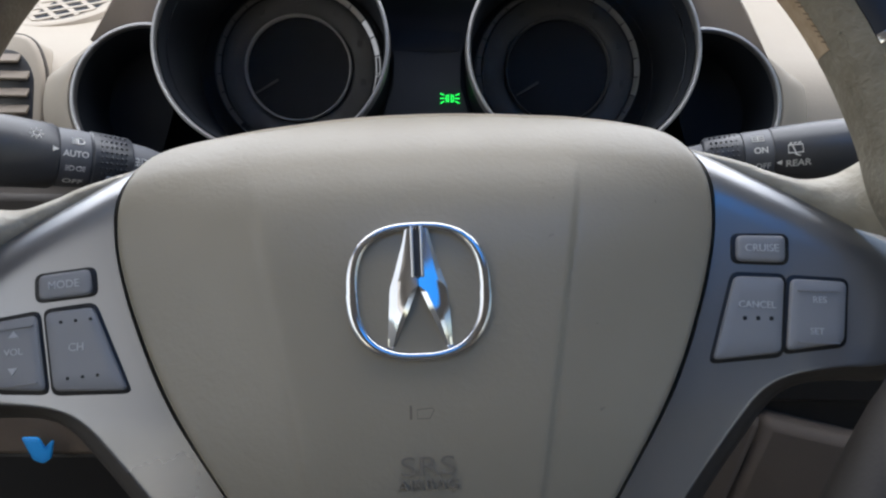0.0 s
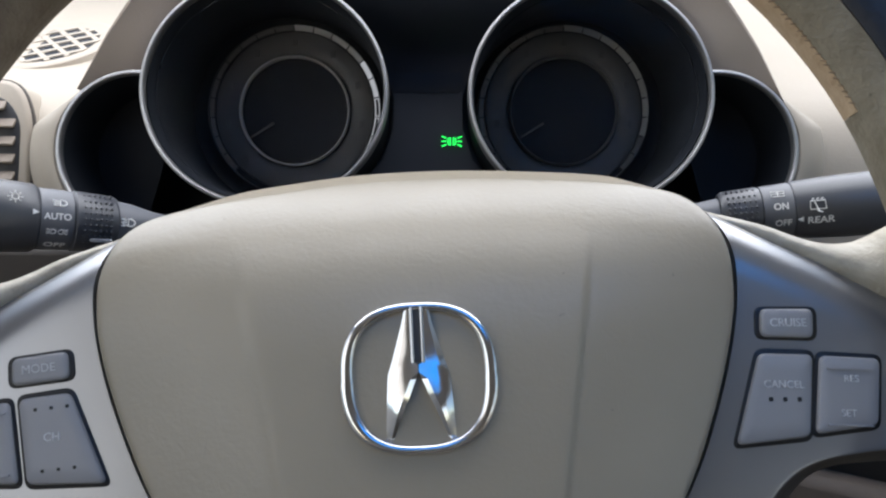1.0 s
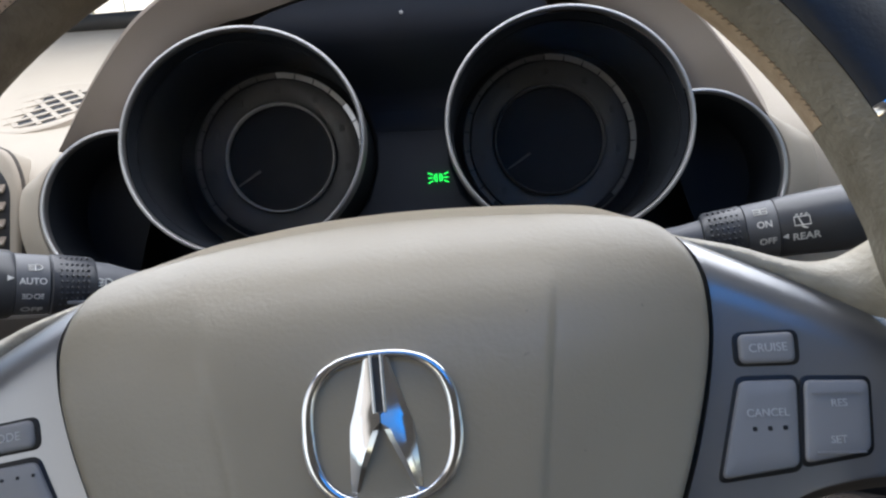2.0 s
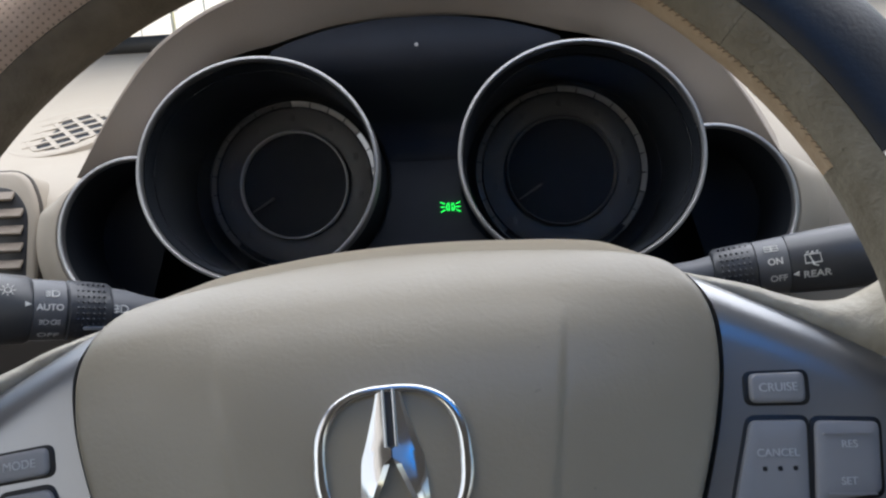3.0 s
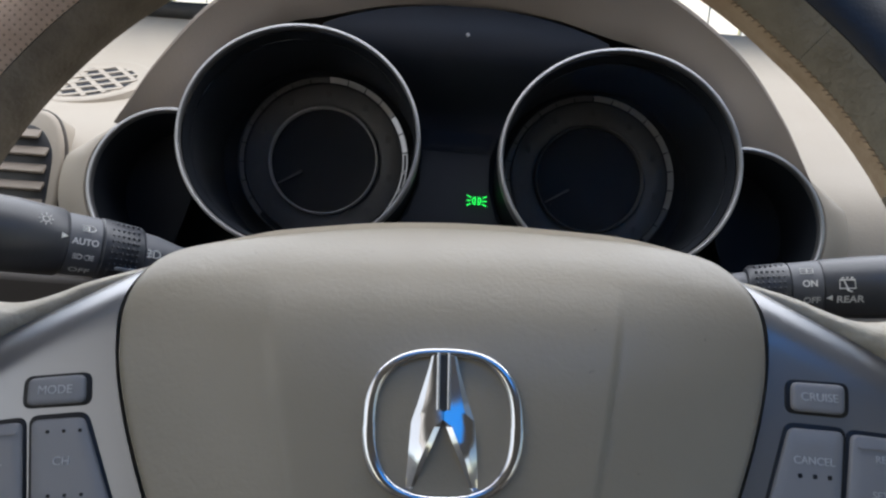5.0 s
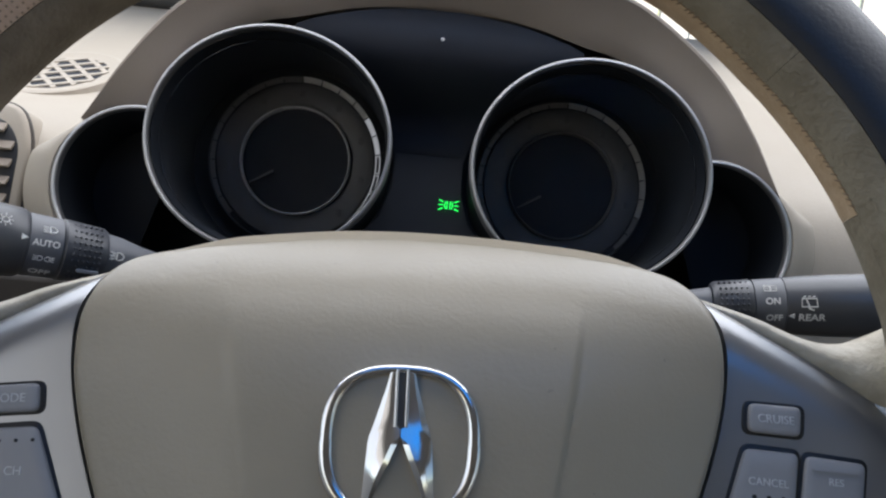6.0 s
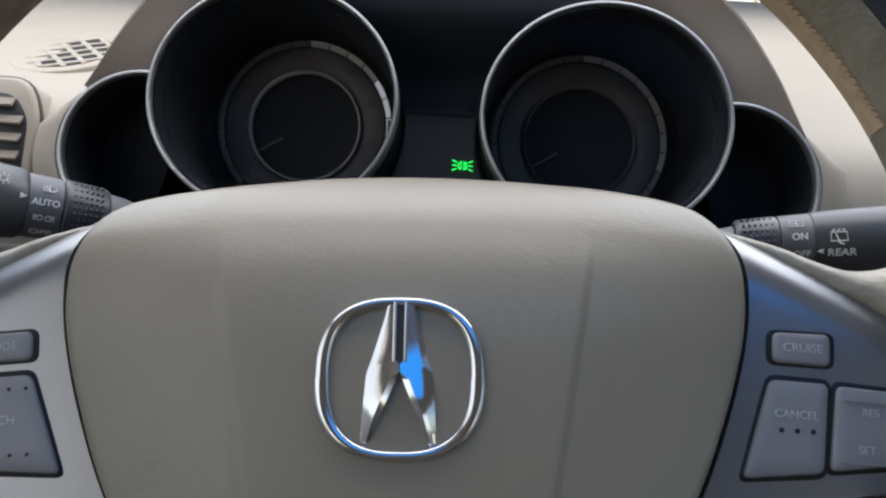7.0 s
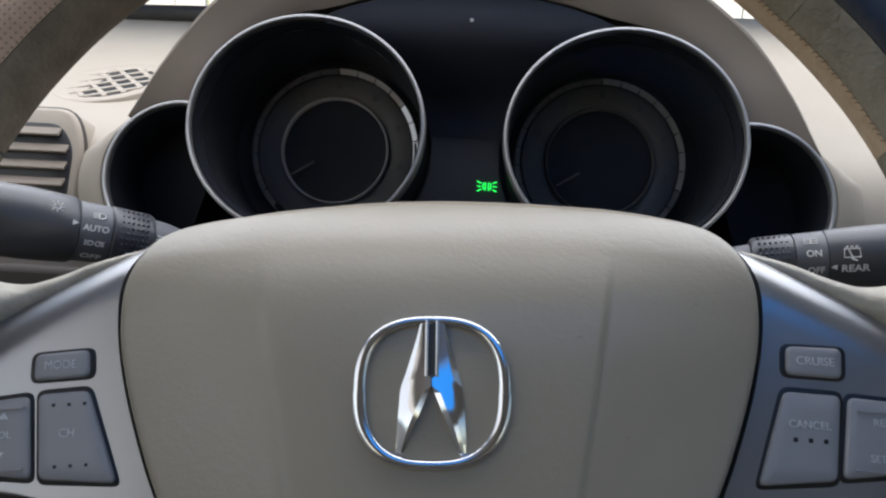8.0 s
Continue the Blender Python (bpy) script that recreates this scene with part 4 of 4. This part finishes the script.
# ---- steering column cover ----
column = thing("steering_column", tilted(0.0, 0.43, 1.02, 27), "dark plastic steering column cover behind the wheel", "steering column")
bm = bmesh.new()
rows = []
for h, k in ((0.025, 0.9), (0.022, 1.0), (-0.03, 1.06), (-0.14, 1.12)):
    rows.append([Vector((0.066 * k * math.copysign(abs(math.cos(a)) ** 0.6, math.cos(a)), 0.006 + 0.052 * k * math.copysign(abs(math.sin(a)) ** 0.6, math.sin(a)), h)) for a in [2 * math.pi * i / 40 for i in range(40)]])
vs = sheet(bm, rows, wrap_j=True)
bm.faces.new(vs[0])
part("column_shroud", bm, DARKTRIM, column)
for s in (-1, 1):
    part("stalk_boot", moved(lathe([(0.018, 0.04), (0.016, 0.07), (0.011, 0.085), (0.004, 0.086)], 24, axis="x"), Matrix.Translation((0, 0.035, 0.0)) @ Matrix.Diagonal((s, 1, 1, 1))), BLACK, column)

# bright blue hooked piece under the dash edge, dark footwell panel
clip = thing("blue_piece", Matrix.Translation((-0.2545, 0.492, 0.8815)), "bright blue hooked piece under the dash", "catch")
bm = slab(rounded([mm(-10, 8.5), mm(1, 8.5), mm(6.5, -1.5), mm(9, 6), mm(11, 6), mm(9, -6), mm(4, -9.5), mm(-2.5, -7)], 0.002), -0.0012, 0.0012, 0.0005)
part("hooked_plate", moved(bm, Matrix.Rotation(radians(78), 4, "X")), BLUE, clip)
part("fuse_panel", moved(box(-0.50, -0.12, 0.505, 0.55, 0.868, 0.99), to_dash), BROWNTRIM, dash, "brown lower trim panel", bevel=0.004)
part("column_recess", moved(box(-0.50, -0.12, 0.510, 0.55, 0.994, 1.052), to_dash), DARKTRIM, dash, bevel=0.004)
# darkness below the fuse panel, put in as a black box
part("fuse_void_shade", moved(box(-0.50, -0.12, 0.512, 0.55, 0.70, 0.866), to_dash), BLACK, dash, bevel=0.004)

# ---- cabin shell ----
def structure(name, bm, mat, label, category):
    return tagged(part(name, bm, mat, None, "", smooth=False), label, category, "", "structure")


structure("floor", box(-0.62, 1.22, -2.3, 1.1, 0.30, 0.34), CARPET, "beige carpeted cabin floor", "floor")
structure("wall_front", box(-0.62, 1.22, 0.99, 1.05, 0.34, 1.205), DARKTRIM, "dark firewall behind the dashboard", "wall")
# The back wall is out of view, closed to the roof to block the sun
structure("wall_back", box(-0.62, 1.22, -2.34, -2.3, 0.34, 1.76), FABRIC, "unseen beige rear wall, full height against the sun", "wall")
roof = [box(-0.62, 1.22, -2.3, -0.42, 1.70, 1.76), box(-0.62, 1.22, 0.04, 0.12, 1.70, 1.76), box(-0.62, -0.18, -0.42, 0.04, 1.70, 1.76), box(0.58, 1.22, -0.42, 0.04, 1.70, 1.76)]
structure("ceiling", join(roof), FABRIC, "beige fabric headliner round a sunroof", "ceiling")
sunroof = tagged(new("sunroof"), "tinted blue glass sunroof panel in the headliner", "sunroof", "", "structure")
part("pane", box(-0.18, 0.58, -0.42, 0.04, 1.735, 1.740), TINTED, sunroof, "dark tinted glass", smooth=False)
for name, x0, x1 in (("wall_left", -0.66, -0.62), ("wall_right", 1.22, 1.26)):
    side = [box(x0, x1, -2.3, 1.05, 0.34, 1.16), box(x0, x1, -2.3, 0.12, 1.60, 1.76), box(x0, x1, -0.75, -0.65, 1.16, 1.60), box(x0, x1, -2.3, -1.7, 1.16, 1.60)]
    structure(name, join(side), FABRIC, "beige door trim below the side windows", "wall")
shield = tagged(new("windshield"), "raked clear windscreen with a black border", "windscreen", "", "structure")
bm = bmesh.new()
sheet(bm, [[Vector((x, y, z + 0.03 * (1 - ((x - 0.3) / 0.92) ** 2))) for x in [-0.62 + 1.84 * i / 20 for i in range(21)]] for y, z in ((0.992, 1.195), (0.70, 1.364), (0.40, 1.537), (0.11, 1.705))])
pane = part("pane", bm, WINDOW, shield)
pane.visible_shadow = False
part("border", moved(tube([Vector((x, 0.978, 1.2155 + 0.012 * (1 - ((x - 0.3) / 0.92) ** 2))) for x in [-0.60 + 1.8 * i / 20 for i in range(21)]], 0.010, 10), Matrix.Identity(4)), RUBBER, shield, "black rubber edge")
# faint lettering on the lower glass edge, as bars
for k in range(7):
    part("print_bar", box(-0.335 + k * 0.0095, -0.3275 + k * 0.0095, 0.9500, 0.9506, 1.2540, 1.2620), GLASSPRINT, shield, smooth=False)

# ---- outside ----
structure("ground", box(-40, 40, -40, 40, -0.3, 0.0), ASPHALT, "grey asphalt ground", "ground")
fence = thing("ribbed_wall", Matrix.Translation((0, 6.0, 0)), "white ribbed metal wall in daylight", "wall", kind="structure")
me = None
for k in range(60):
    if me is None:
        first = part("wall_panel", box(-0.11, 0.11, -0.02, 0.02, 0.0, 3.2), PALEWALL, fence, smooth=False)
        me = first.data
        first.location = (-6, 0, 0)
    else:
        ob = new("wall_panel", me)
        ob.parent, ob.location = fence, (-6 + 0.24 * k, 0.03 * (k % 2), 0)
